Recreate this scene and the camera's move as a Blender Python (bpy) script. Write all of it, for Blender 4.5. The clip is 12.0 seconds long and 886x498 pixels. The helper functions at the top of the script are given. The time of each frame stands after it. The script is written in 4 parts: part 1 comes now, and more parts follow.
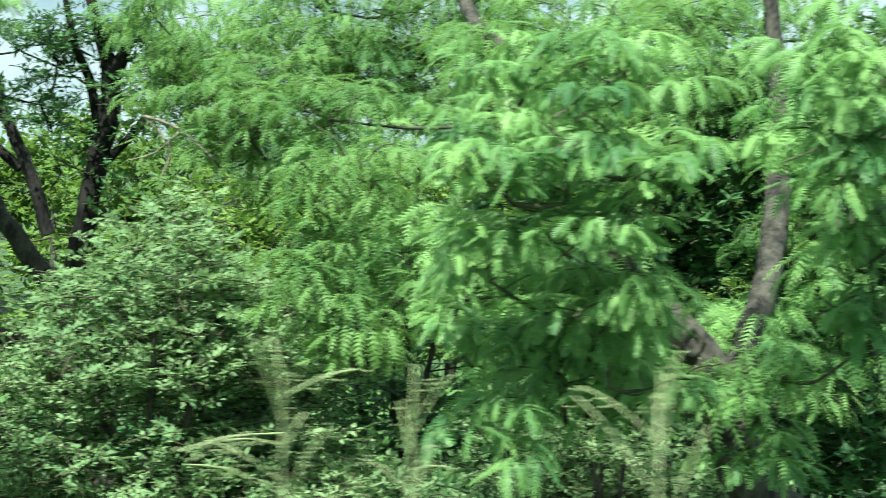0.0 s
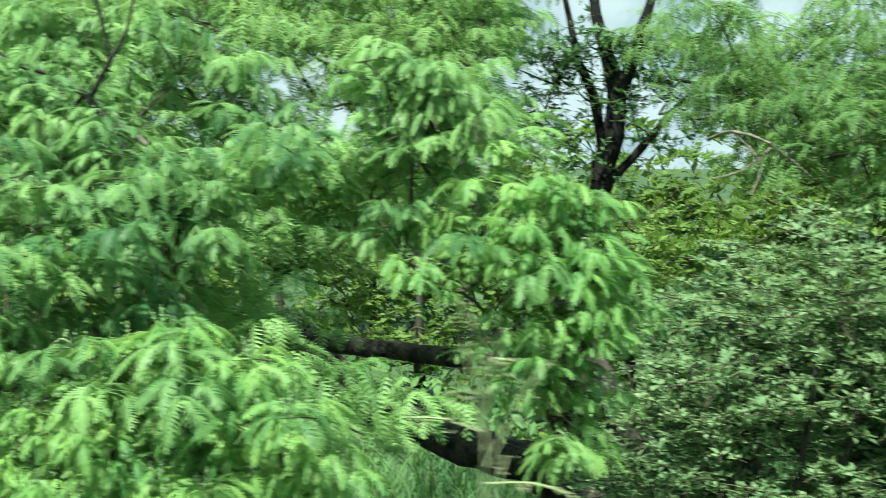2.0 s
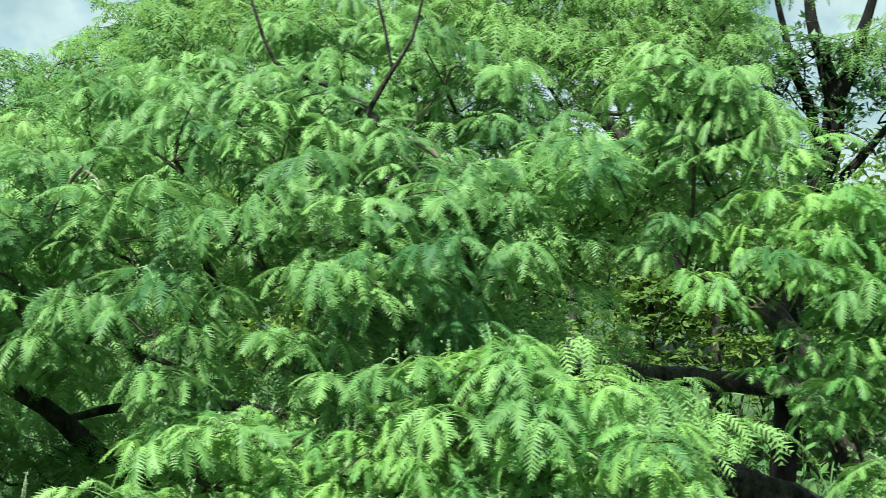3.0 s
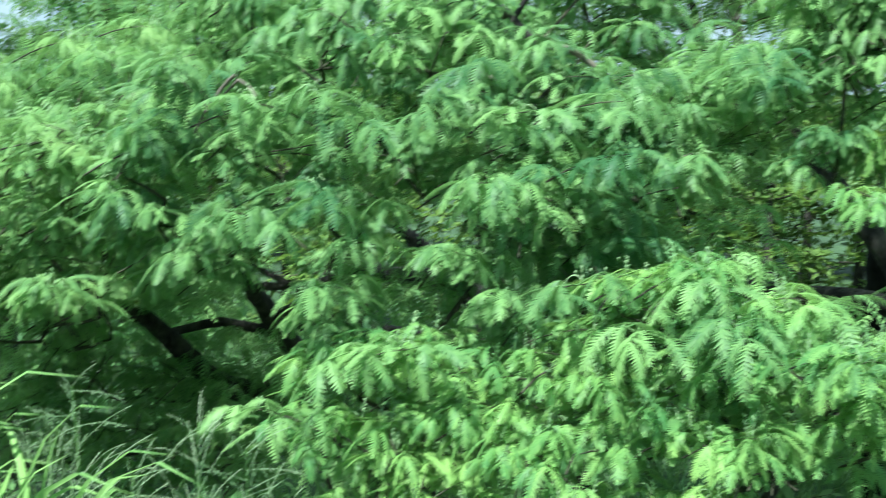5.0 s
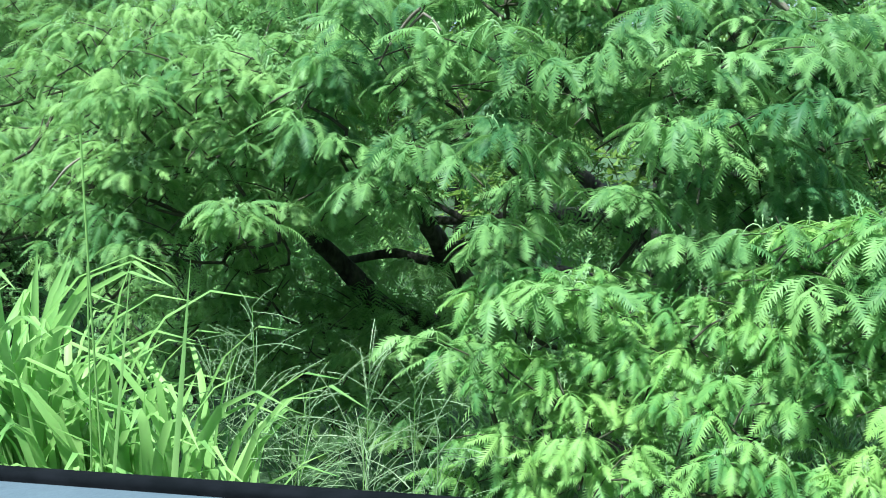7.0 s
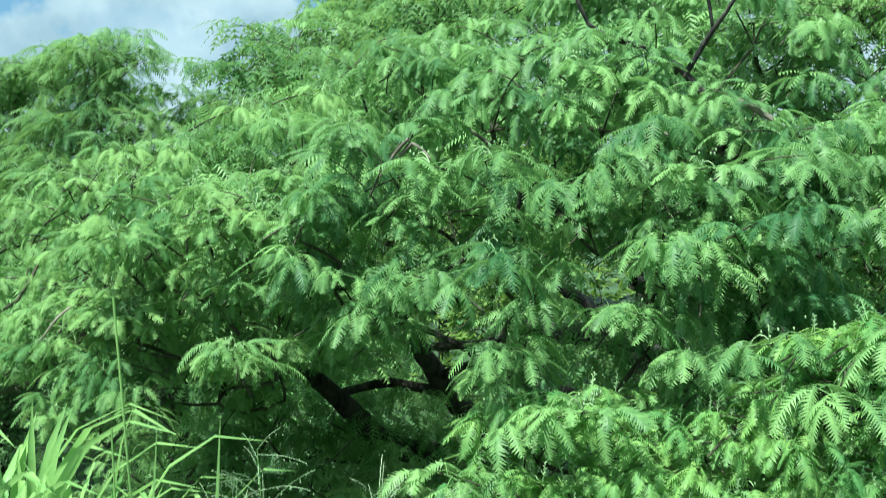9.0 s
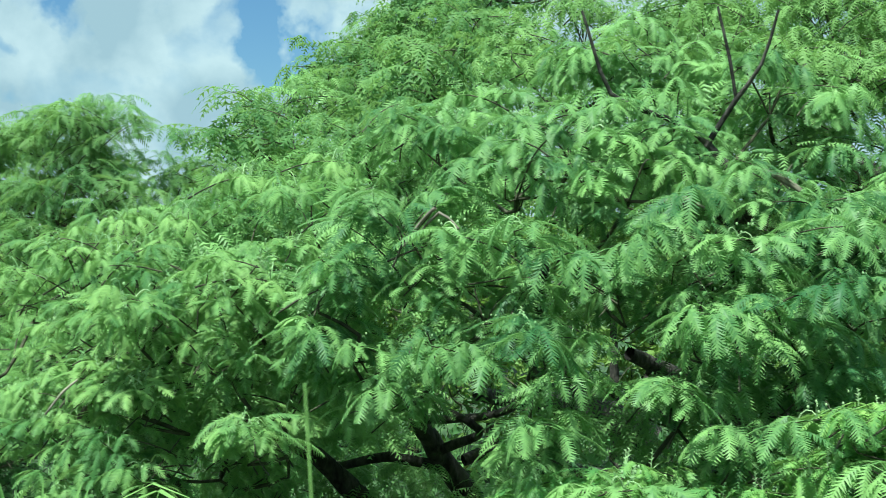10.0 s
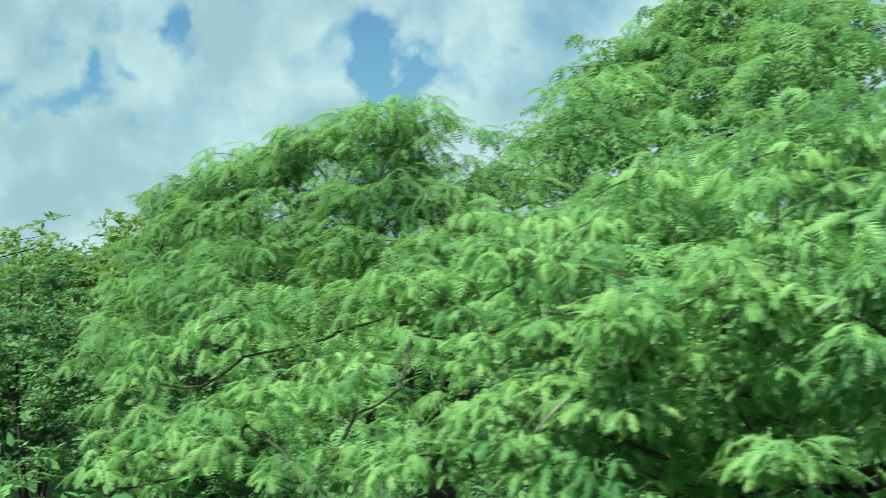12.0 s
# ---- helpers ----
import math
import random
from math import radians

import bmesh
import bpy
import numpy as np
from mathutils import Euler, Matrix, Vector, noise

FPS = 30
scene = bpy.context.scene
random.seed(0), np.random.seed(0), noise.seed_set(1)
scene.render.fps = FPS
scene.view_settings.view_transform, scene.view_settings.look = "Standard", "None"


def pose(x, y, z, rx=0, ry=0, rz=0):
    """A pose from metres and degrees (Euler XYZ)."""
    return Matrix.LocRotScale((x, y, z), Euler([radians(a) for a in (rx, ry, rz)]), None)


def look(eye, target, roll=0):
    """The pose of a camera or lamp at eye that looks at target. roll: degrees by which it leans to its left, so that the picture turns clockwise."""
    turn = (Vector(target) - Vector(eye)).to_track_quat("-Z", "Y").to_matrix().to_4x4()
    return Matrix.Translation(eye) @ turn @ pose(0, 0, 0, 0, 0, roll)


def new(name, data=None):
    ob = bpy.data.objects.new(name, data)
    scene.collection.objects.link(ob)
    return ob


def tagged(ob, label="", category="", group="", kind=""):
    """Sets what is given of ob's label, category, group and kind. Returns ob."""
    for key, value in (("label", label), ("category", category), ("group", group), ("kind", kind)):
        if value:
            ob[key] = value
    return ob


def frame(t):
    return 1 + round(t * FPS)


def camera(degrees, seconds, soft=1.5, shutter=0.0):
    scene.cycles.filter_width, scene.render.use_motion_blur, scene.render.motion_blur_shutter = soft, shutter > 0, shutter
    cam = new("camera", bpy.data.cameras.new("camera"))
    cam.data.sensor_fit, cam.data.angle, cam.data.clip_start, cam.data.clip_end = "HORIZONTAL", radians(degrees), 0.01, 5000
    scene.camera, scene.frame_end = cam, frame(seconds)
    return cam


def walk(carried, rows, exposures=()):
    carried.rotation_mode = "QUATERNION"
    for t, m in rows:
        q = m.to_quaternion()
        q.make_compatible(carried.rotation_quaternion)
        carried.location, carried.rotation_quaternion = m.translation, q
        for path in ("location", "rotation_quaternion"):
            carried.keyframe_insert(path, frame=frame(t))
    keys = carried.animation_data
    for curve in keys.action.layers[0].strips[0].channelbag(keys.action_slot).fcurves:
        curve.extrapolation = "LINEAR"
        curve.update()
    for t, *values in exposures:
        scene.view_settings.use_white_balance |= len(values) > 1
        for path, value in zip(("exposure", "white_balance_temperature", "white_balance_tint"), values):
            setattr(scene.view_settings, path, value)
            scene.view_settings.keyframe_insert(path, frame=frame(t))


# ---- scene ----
# ---- camera and its way ----
cam = camera(38.08, 12.0, soft=0.55, shutter=0.34)
walk(cam, [
    (0.0, look((2.252, -0.019, 1.413), (1.915, 3.956, 1.121), 1.30)),
    (0.5, look((1.894, 0.002, 1.403), (1.456, 3.965, 1.080), 1.02)),
    (1.0, look((1.573, 0.010, 1.403), (0.996, 3.953, 1.055), -0.13)),
    (1.5, look((1.239, 0.005, 1.405), (0.458, 3.916, 1.093), -0.14)),
    (2.0, look((0.871, 0.011, 1.405), (0.005, 3.908, 1.150), 0.16)),
    (2.5, look((0.570, 0.007, 1.398), (-0.499, 3.856, 1.191), -0.06)),
    (3.0, look((0.361, 0.009, 1.393), (-0.748, 3.847, 1.191), -0.33)),
    (3.2, look((0.284, 0.011, 1.390), (-0.833, 3.847, 1.190), -0.27)),
    (4.8, look((0.003, -0.000, 1.403), (-0.940, 3.865, 0.987), -0.71)),
    (5.0, look((0.004, -0.006, 1.395), (-1.087, 3.812, 0.916), -0.13)),
    (5.5, look((-0.004, -0.009, 1.395), (-1.393, 3.686, 0.736), 1.54)),
    (6.0, look((0.000, -0.009, 1.387), (-1.491, 3.629, 0.652), 1.61)),
    (6.5, look((0.001, -0.011, 1.387), (-1.543, 3.609, 0.670), 1.64)),
    (6.7, look((-0.000, -0.011, 1.389), (-1.583, 3.597, 0.696), 1.59)),
    (8.3, look((-0.011, -0.013, 1.407), (-1.514, 3.645, 0.806), 0.68)),
    (8.5, look((-0.008, -0.009, 1.390), (-1.532, 3.651, 0.864), 0.28)),
    (9.0, look((-0.053, -0.005, 1.405), (-1.584, 3.678, 1.105), -1.61)),
    (9.5, look((-0.132, 0.001, 1.414), (-1.571, 3.731, 1.286), -2.15)),
    (10.0, look((-0.227, -0.001, 1.412), (-1.605, 3.753, 1.319), -1.37)),
    (10.5, look((-0.361, 0.002, 1.411), (-1.791, 3.738, 1.336), -0.97)),
    (11.0, look((-0.555, 0.007, 1.404), (-2.040, 3.720, 1.353), -1.11)),
    (11.5, look((-0.804, 0.010, 1.398), (-2.364, 3.693, 1.401), -2.03)),
    (12.0, look((-1.099, 0.012, 1.388), (-2.798, 3.633, 1.363), -1.94)),
], exposures=[(0.0, 1.38, 6200, -6), (2.0, 1.2, 6250, -4), (3.0, 1.12, 6300, -4), (5.0, 1.25, 5550, 0), (6.7, 1.27, 5540, 1), (8.3, 1.21, 5660, -1), (9.5, 1.04, 5760, -5), (12.0, 0.97, 5950, -12)])

# ---- world, sun, exposure ----
SUN_AZ, SUN_EL = radians(193), radians(63)      # where the sun stands, seen from the place


def build_sky():
    world = bpy.data.worlds.new("sky")
    scene.world = world
    world.use_nodes = True
    n, l = world.node_tree.nodes, world.node_tree.links
    n.clear()
    out, bg = n.new("ShaderNodeOutputWorld"), n.new("ShaderNodeBackground")
    sky = n.new("ShaderNodeTexSky")
    sky.sky_type, sky.sun_disc = "NISHITA", False
    sky.sun_elevation, sky.sun_rotation = SUN_EL, SUN_AZ
    sky.air_density, sky.dust_density, sky.ozone_density = 1.0, 0.6, 2.0
    coord = n.new("ShaderNodeTexCoord")
    big, fine = n.new("ShaderNodeTexNoise"), n.new("ShaderNodeTexNoise")
    big.inputs["Scale"].default_value, big.inputs["Detail"].default_value = 7.0, 8.0
    big.inputs["Roughness"].default_value, big.inputs["Distortion"].default_value = 0.55, 0.3
    fine.inputs["Scale"].default_value, fine.inputs["Detail"].default_value = 13.0, 7.0
    cover = big.outputs["Fac"]
    wisp, bent = n.new("ShaderNodeTexNoise"), n.new("ShaderNodeMix")      # bends the outlines of the gaps
    wisp.inputs["Scale"].default_value, wisp.inputs["Detail"].default_value = 16.0, 5.0
    bent.data_type, bent.blend_type = "RGBA", "LINEAR_LIGHT"
    bent.inputs[0].default_value = 0.11
    l.new(coord.outputs["Generated"], wisp.inputs["Vector"])
    l.new(coord.outputs["Generated"], bent.inputs[6])
    l.new(wisp.outputs["Color"], bent.inputs[7])
    for way, reach, gain in CLOUD_SHAPES:
        dist, fall = n.new("ShaderNodeVectorMath"), n.new("ShaderNodeMapRange")
        dist.operation, fall.interpolation_type = "DISTANCE", "SMOOTHSTEP"
        dist.inputs[1].default_value = way
        fall.inputs["From Max"].default_value, fall.inputs["To Min"].default_value, fall.inputs["To Max"].default_value = reach, gain, 0.0
        plus = n.new("ShaderNodeMath")
        l.new(bent.outputs[2], dist.inputs[0])
        l.new(dist.outputs["Value"], fall.inputs["Value"])
        l.new(cover, plus.inputs[0])
        l.new(fall.outputs["Result"], plus.inputs[1])
        cover = plus.outputs[0]
    ramp = n.new("ShaderNodeValToRGB")
    ramp.color_ramp.elements[0].position, ramp.color_ramp.elements[1].position = 0.27, 0.5
    tone = n.new("ShaderNodeMix")
    tone.data_type, tone.clamp_factor = "RGBA", True
    tone.inputs[6].default_value, tone.inputs[7].default_value = (4.4, 5.75, 6.5, 1), (6.8, 8.0, 8.4, 1)
    mix = n.new("ShaderNodeMix")
    mix.data_type = "RGBA"
    bright = n.new("ShaderNodeMapRange")
    bright.inputs["From Min"].default_value, bright.inputs["From Max"].default_value = 0.38, 0.58
    blue = n.new("ShaderNodeMix")
    blue.data_type, blue.blend_type = "RGBA", "MULTIPLY"
    blue.inputs[0].default_value = 1.0
    blue.inputs[7].default_value = (0.75, 0.95, 1.1, 1)
    for tex in (big, fine):
        l.new(coord.outputs["Generated"], tex.inputs["Vector"])
    l.new(cover, ramp.inputs["Fac"])
    l.new(fine.outputs["Fac"], bright.inputs["Value"])
    l.new(bright.outputs["Result"], tone.inputs[0])
    l.new(ramp.outputs["Color"], mix.inputs[0])
    l.new(sky.outputs["Color"], blue.inputs[6])
    l.new(blue.outputs[2], mix.inputs[6])
    l.new(tone.outputs[2], mix.inputs[7])
    l.new(mix.outputs[2], bg.inputs["Color"])
    bg.inputs["Strength"].default_value = 0.05
    l.new(bg.outputs["Background"], out.inputs["Surface"])


# directions in which the cover thickens (+) or opens (-), how far, how much
CLOUD_SHAPES = [((-0.645, 0.756, 0.113), 0.045, -0.36), ((-0.47, 0.868, 0.157), 0.06, -0.3), ((-0.441, 0.887, 0.139), 0.055, -0.28), ((-0.613, 0.776, 0.15), 0.035, -0.22),
                ((-0.647, 0.742, 0.174), 0.04, -0.2), ((-0.5, 0.851, 0.157), 0.03, 0.35), ((-0.635, 0.767, 0.07), 0.05, 0.25), ((-0.55, 0.82, 0.15), 0.07, 0.2),
                ((-0.429, 0.898, 0.099), 0.05, 0.25), ((-0.367, 0.922, 0.127), 0.03, -0.15), ((-0.6, 0.8, 0.0), 0.1, 0.2)]
build_sky()
sun = new("sun", bpy.data.lights.new("sun", "SUN"))
sun.data.energy, sun.data.angle, sun.data.color = 5.0, radians(1.2), (1.0, 0.96, 0.88)
toward = Vector((math.sin(SUN_AZ) * math.cos(SUN_EL), math.cos(SUN_AZ) * math.cos(SUN_EL), math.sin(SUN_EL)))
sun.matrix_world = look(toward * 50, (0, 0, 0))


# ---- materials ----
def leaf_material(name, dark, light, through_col, clear=0.35, rough=0.5, spot=5.0):
    """Leaves: two greens by shoot and by patch, shine, and light that passes through the blade."""
    m = bpy.data.materials.new(name)
    m.use_nodes = True
    n, l = m.node_tree.nodes, m.node_tree.links
    n.clear()
    out, add = n.new("ShaderNodeOutputMaterial"), n.new("ShaderNodeMixShader")
    bsdf, thin = n.new("ShaderNodeBsdfPrincipled"), n.new("ShaderNodeBsdfTranslucent")
    info, geo, noi = n.new("ShaderNodeObjectInfo"), n.new("ShaderNodeNewGeometry"), n.new("ShaderNodeTexNoise")
    noi.inputs["Scale"].default_value, noi.inputs["Detail"].default_value = spot, 3
    l.new(geo.outputs["Position"], noi.inputs["Vector"])
    s1, s2, s3 = (n.new("ShaderNodeMath") for _ in range(3))
    s1.operation, s2.operation, s3.operation = "MULTIPLY_ADD", "MULTIPLY_ADD", "MULTIPLY_ADD"
    l.new(noi.outputs["Fac"], s1.inputs[0])
    s1.inputs[1].default_value, s1.inputs[2].default_value = 2.2, -1.1
    l.new(info.outputs["Random"], s2.inputs[0])
    s2.inputs[1].default_value = 0.6
    l.new(s1.outputs[0], s2.inputs[2])
    l.new(geo.outputs["Random Per Island"], s3.inputs[0])
    s3.inputs[1].default_value = 0.45
    l.new(s2.outputs[0], s3.inputs[2])
    mix = n.new("ShaderNodeMix")
    mix.data_type, mix.clamp_factor = "RGBA", True
    mix.inputs[6].default_value, mix.inputs[7].default_value = (*dark, 1), (*light, 1)
    l.new(s3.outputs[0], mix.inputs[0])
    l.new(mix.outputs[2], bsdf.inputs["Base Color"])
    bsdf.inputs["Roughness"].default_value = rough
    bsdf.inputs["Specular IOR Level"].default_value = 0.25
    thin.inputs["Color"].default_value = (*through_col, 1)
    add.inputs[0].default_value = clear
    l.new(bsdf.outputs[0], add.inputs[1])
    l.new(thin.outputs[0], add.inputs[2])
    l.new(add.outputs[0], out.inputs["Surface"])
    return m


def rough_material(name, dark, light, scale=8.0, stretch=(1, 1, 1), bump=0.6, rough=0.85, metal=0.0, fine=60.0, shine=0.4):
    """Bark, soil, plastic: two tones at two scales, and relief."""
    m = bpy.data.materials.new(name)
    m.use_nodes = True
    n, l = m.node_tree.nodes, m.node_tree.links
    bsdf = n["Principled BSDF"]
    coord, mp = n.new("ShaderNodeTexCoord"), n.new("ShaderNodeMapping")
    mp.inputs["Scale"].default_value = stretch
    a, b = n.new("ShaderNodeTexNoise"), n.new("ShaderNodeTexNoise")
    a.inputs["Scale"].default_value, a.inputs["Detail"].default_value = scale, 6
    b.inputs["Scale"].default_value, b.inputs["Detail"].default_value = fine, 4
    l.new(coord.outputs["Object"], mp.inputs["Vector"])
    l.new(mp.outputs["Vector"], a.inputs["Vector"])
    l.new(mp.outputs["Vector"], b.inputs["Vector"])
    mul = n.new("ShaderNodeMath")
    mul.operation = "MULTIPLY_ADD"
    l.new(b.outputs["Fac"], mul.inputs[0])
    mul.inputs[1].default_value = 0.5
    l.new(a.outputs["Fac"], mul.inputs[2])
    ramp = n.new("ShaderNodeValToRGB")
    ramp.color_ramp.elements[0].position, ramp.color_ramp.elements[1].position = 0.58, 0.92
    ramp.color_ramp.elements[0].color, ramp.color_ramp.elements[1].color = (*dark, 1), (*light, 1)
    l.new(mul.outputs[0], ramp.inputs["Fac"])
    l.new(ramp.outputs["Color"], bsdf.inputs["Base Color"])
    bsdf.inputs["Roughness"].default_value, bsdf.inputs["Metallic"].default_value = rough, metal
    bsdf.inputs["Specular IOR Level"].default_value = shine
    bm = n.new("ShaderNodeBump")
    bm.inputs["Strength"].default_value, bm.inputs["Distance"].default_value = bump, 0.02
    l.new(mul.outputs[0], bm.inputs["Height"])
    l.new(bm.outputs["Normal"], bsdf.inputs["Normal"])
    return m


MESQUITE = leaf_material("mesquite_leaf", (0.042, 0.12, 0.046), (0.235, 0.4, 0.128), (0.3, 0.54, 0.16), 0.31, 0.5)
MESQUITE_PALE = leaf_material("mesquite_pale_leaf", (0.065, 0.165, 0.05), (0.26, 0.42, 0.13), (0.31, 0.52, 0.15), 0.34, 0.6)
MESQUITE_YOUNG = leaf_material("mesquite_young_leaf", (0.085, 0.22, 0.07), (0.3, 0.49, 0.135), (0.36, 0.6, 0.15), 0.36, 0.5)
MESQUITE_FAR = leaf_material("mesquite_leaf_olive", (0.055, 0.14, 0.045), (0.21, 0.35, 0.11), (0.28, 0.47, 0.12), 0.38, 0.6, 3.0)
SHRUB = leaf_material("shrub_leaf", (0.14, 0.25, 0.115), (0.3, 0.43, 0.21), (0.33, 0.48, 0.2), 0.4, 0.7)
HEDGE = leaf_material("hedge_leaf", (0.07, 0.15, 0.06), (0.15, 0.27, 0.1), (0.2, 0.36, 0.1), 0.32, 0.6, 2.0)
# dark green with the shade of overhanging crowns put into the leaf colour
DARK_SHADED_LEAF = leaf_material("dark_shaded_leaf", (0.04, 0.11, 0.045), (0.1, 0.21, 0.08), (0.14, 0.29, 0.08), 0.25, 0.45)
GRASS = leaf_material("grass_blade", (0.16, 0.32, 0.095), (0.34, 0.54, 0.17), (0.35, 0.58, 0.18), 0.4, 0.45, 9.0)
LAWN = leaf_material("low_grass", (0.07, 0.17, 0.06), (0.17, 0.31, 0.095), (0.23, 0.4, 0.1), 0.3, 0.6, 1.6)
STRAW = leaf_material("dry_grass", (0.26, 0.33, 0.15), (0.42, 0.47, 0.27), (0.4, 0.45, 0.22), 0.2, 0.7, 9.0)
PANICLE = leaf_material("panicle", (0.2, 0.32, 0.15), (0.4, 0.5, 0.3), (0.3, 0.4, 0.2), 0.2, 0.7, 9.0)
CATKIN = leaf_material("catkin", (0.22, 0.4, 0.16), (0.38, 0.52, 0.26), (0.3, 0.5, 0.2), 0.2, 0.7, 9.0)
FARLEAF = leaf_material("far_leaf", (0.06, 0.12, 0.03), (0.15, 0.24, 0.05), (0.22, 0.36, 0.06), 0.3, 0.6, 0.9)
TWIG = rough_material("twig_bark", (0.025, 0.028, 0.014), (0.075, 0.075, 0.04), 20, bump=0.4)
BARK = rough_material("mesquite_bark", (0.011, 0.0105, 0.009), (0.075, 0.069, 0.056), 22, (1, 1, 0.4), 1.0, 0.9, 0.0, 90)
# near-black: the shade on backlit stems is painted into this bark
SHADED_BARK = rough_material("shaded_bark", (0.006, 0.006, 0.006), (0.026, 0.025, 0.022), 18, (1, 1, 0.4), 0.8, 0.95, 0.0, 80, 0.2)
DEAD = rough_material("dead_wood", (0.12, 0.105, 0.08), (0.28, 0.25, 0.19), 16, bump=0.4)
SOIL = rough_material("soil", (0.022, 0.045, 0.018), (0.05, 0.1, 0.03), 1.5, bump=0.8, fine=25)
RUBBER = rough_material("black_rubber", (0.003, 0.004, 0.005), (0.006, 0.007, 0.009), 30, bump=0.1, rough=0.95, shine=0.05)
# blue-grey, darkened to hold the shade of a car roof that isn't built
TRIM = rough_material("grey_trim", (0.07, 0.095, 0.118), (0.085, 0.115, 0.14), 30, bump=0.08, rough=0.55, fine=300)


# ---- geometry helpers ----
def norm(v):
    return v / max(1e-9, math.sqrt(v[0] * v[0] + v[1] * v[1] + v[2] * v[2]))


class Quads:
    """Four-cornered faces, gathered into one mesh."""

    def __init__(self):
        self.v, self.f, self.m, self.n = [], [], [], 0

    def teeth(self, a, b, tip, slot=0):
        """Three-cornered faces; the fourth index is -1."""
        n = len(a)
        i = np.arange(n) * 3
        self.v.append(np.stack([a, b, tip], 1).reshape(-1, 3))
        self.f.append(np.stack([i + self.n, i + 1 + self.n, i + 2 + self.n, np.full(n, -1)], 1))
        self.m.append(np.full(n, slot))
        self.n += 3 * n

    def put(self, pts, faces, slot=0):
        self.v.append(np.asarray(pts, float).reshape(-1, 3))
        f = np.asarray(faces, int).reshape(-1, 4)
        self.f.append(f + self.n)
        self.m.append(np.full(len(f), slot))
        self.n += len(self.v[-1])

    def done(self):
        return np.concatenate(self.v), np.concatenate(self.f), np.concatenate(self.m)


def quad_mesh(name, v, f, slots, materials, smooth=False):
    f = np.asarray(f, np.int32)
    sides = np.where(f[:, 3] < 0, 3, 4).astype(np.int32)
    corners = f.ravel()
    corners = corners[corners >= 0]
    me = bpy.data.meshes.new(name)
    me.vertices.add(len(v))
    me.vertices.foreach_set("co", np.asarray(v, np.float32).ravel())
    me.loops.add(len(corners))
    me.loops.foreach_set("vertex_index", corners)
    me.polygons.add(len(f))
    me.polygons.foreach_set("loop_start", np.concatenate([[0], np.cumsum(sides)[:-1]]).astype(np.int32))
    me.polygons.foreach_set("material_index", np.asarray(slots, np.int32))
    if smooth:
        me.polygons.foreach_set("use_smooth", np.ones(len(f), bool))
    for mat in materials:
        me.materials.append(mat)
    me.update(calc_edges=True)
    me.validate()
    return me


def under(ob, parent):
    ob.parent = parent
    return ob


def smooth_line(points, step=0.06):
    """A rounded line through points of x, y, z, radius."""
    p = np.array(points, float)
    if len(p) == 2:
        k = max(2, int(np.linalg.norm(p[1, :3] - p[0, :3]) / step))
        return p[0] + (p[1] - p[0]) * np.linspace(0, 1, k + 1)[:, None]
    q = np.vstack([2 * p[0] - p[1], p, 2 * p[-1] - p[-2]])
    out = []
    for i in range(1, len(q) - 2):
        k = max(2, int(np.linalg.norm(q[i + 1, :3] - q[i, :3]) / step))
        for s in np.linspace(0, 1, k, endpoint=False):
            out.append(0.5 * (2 * q[i] + (q[i + 1] - q[i - 1]) * s + (2 * q[i - 1] - 5 * q[i] + 4 * q[i + 1] - q[i + 2]) * s ** 2
                              + (3 * q[i] - q[i - 1] - 3 * q[i + 1] + q[i + 2]) * s ** 3))
    out.append(q[-2])
    out = np.array(out)
    out[:, 3] = np.maximum(out[:, 3], 0.0008)
    return out


def tube(quads, line, sides=8, slot=0, knots=0.0, rng=None):
    """A round, tapering stem along a line of x, y, z, radius; knots: how uneven its skin is."""
    line = np.asarray(line, float)
    d = np.gradient(line[:, :3], axis=0)
    d /= np.maximum(np.linalg.norm(d, axis=1), 1e-9)[:, None]
    ref = np.array([0, 0, 1.0]) if abs(d[0, 2]) < 0.8 else np.array([1.0, 0, 0])
    pts = []
    for i in range(len(line)):
        u = norm(np.cross(d[i], ref))
        w = np.cross(d[i], u)
        ref = np.cross(u, d[i]) if i else ref
        a = np.linspace(0, 2 * np.pi, sides, endpoint=False)
        r = np.full(sides, line[i, 3])
        if knots:
            r = r * (1 + knots * (rng.random(sides) - 0.5))
        pts.append(line[i, :3] + (u[None] * np.cos(a)[:, None] + w[None] * np.sin(a)[:, None]) * r[:, None])
    pts = np.concatenate(pts)
    i = np.arange(len(line) - 1)[:, None] * sides
    j, k = np.arange(sides)[None], (np.arange(sides)[None] + 1) % sides
    f = np.stack([i + j, i + k, i + sides + k, i + sides + j], -1).reshape(-1, 4)
    quads.put(pts, f, slot)


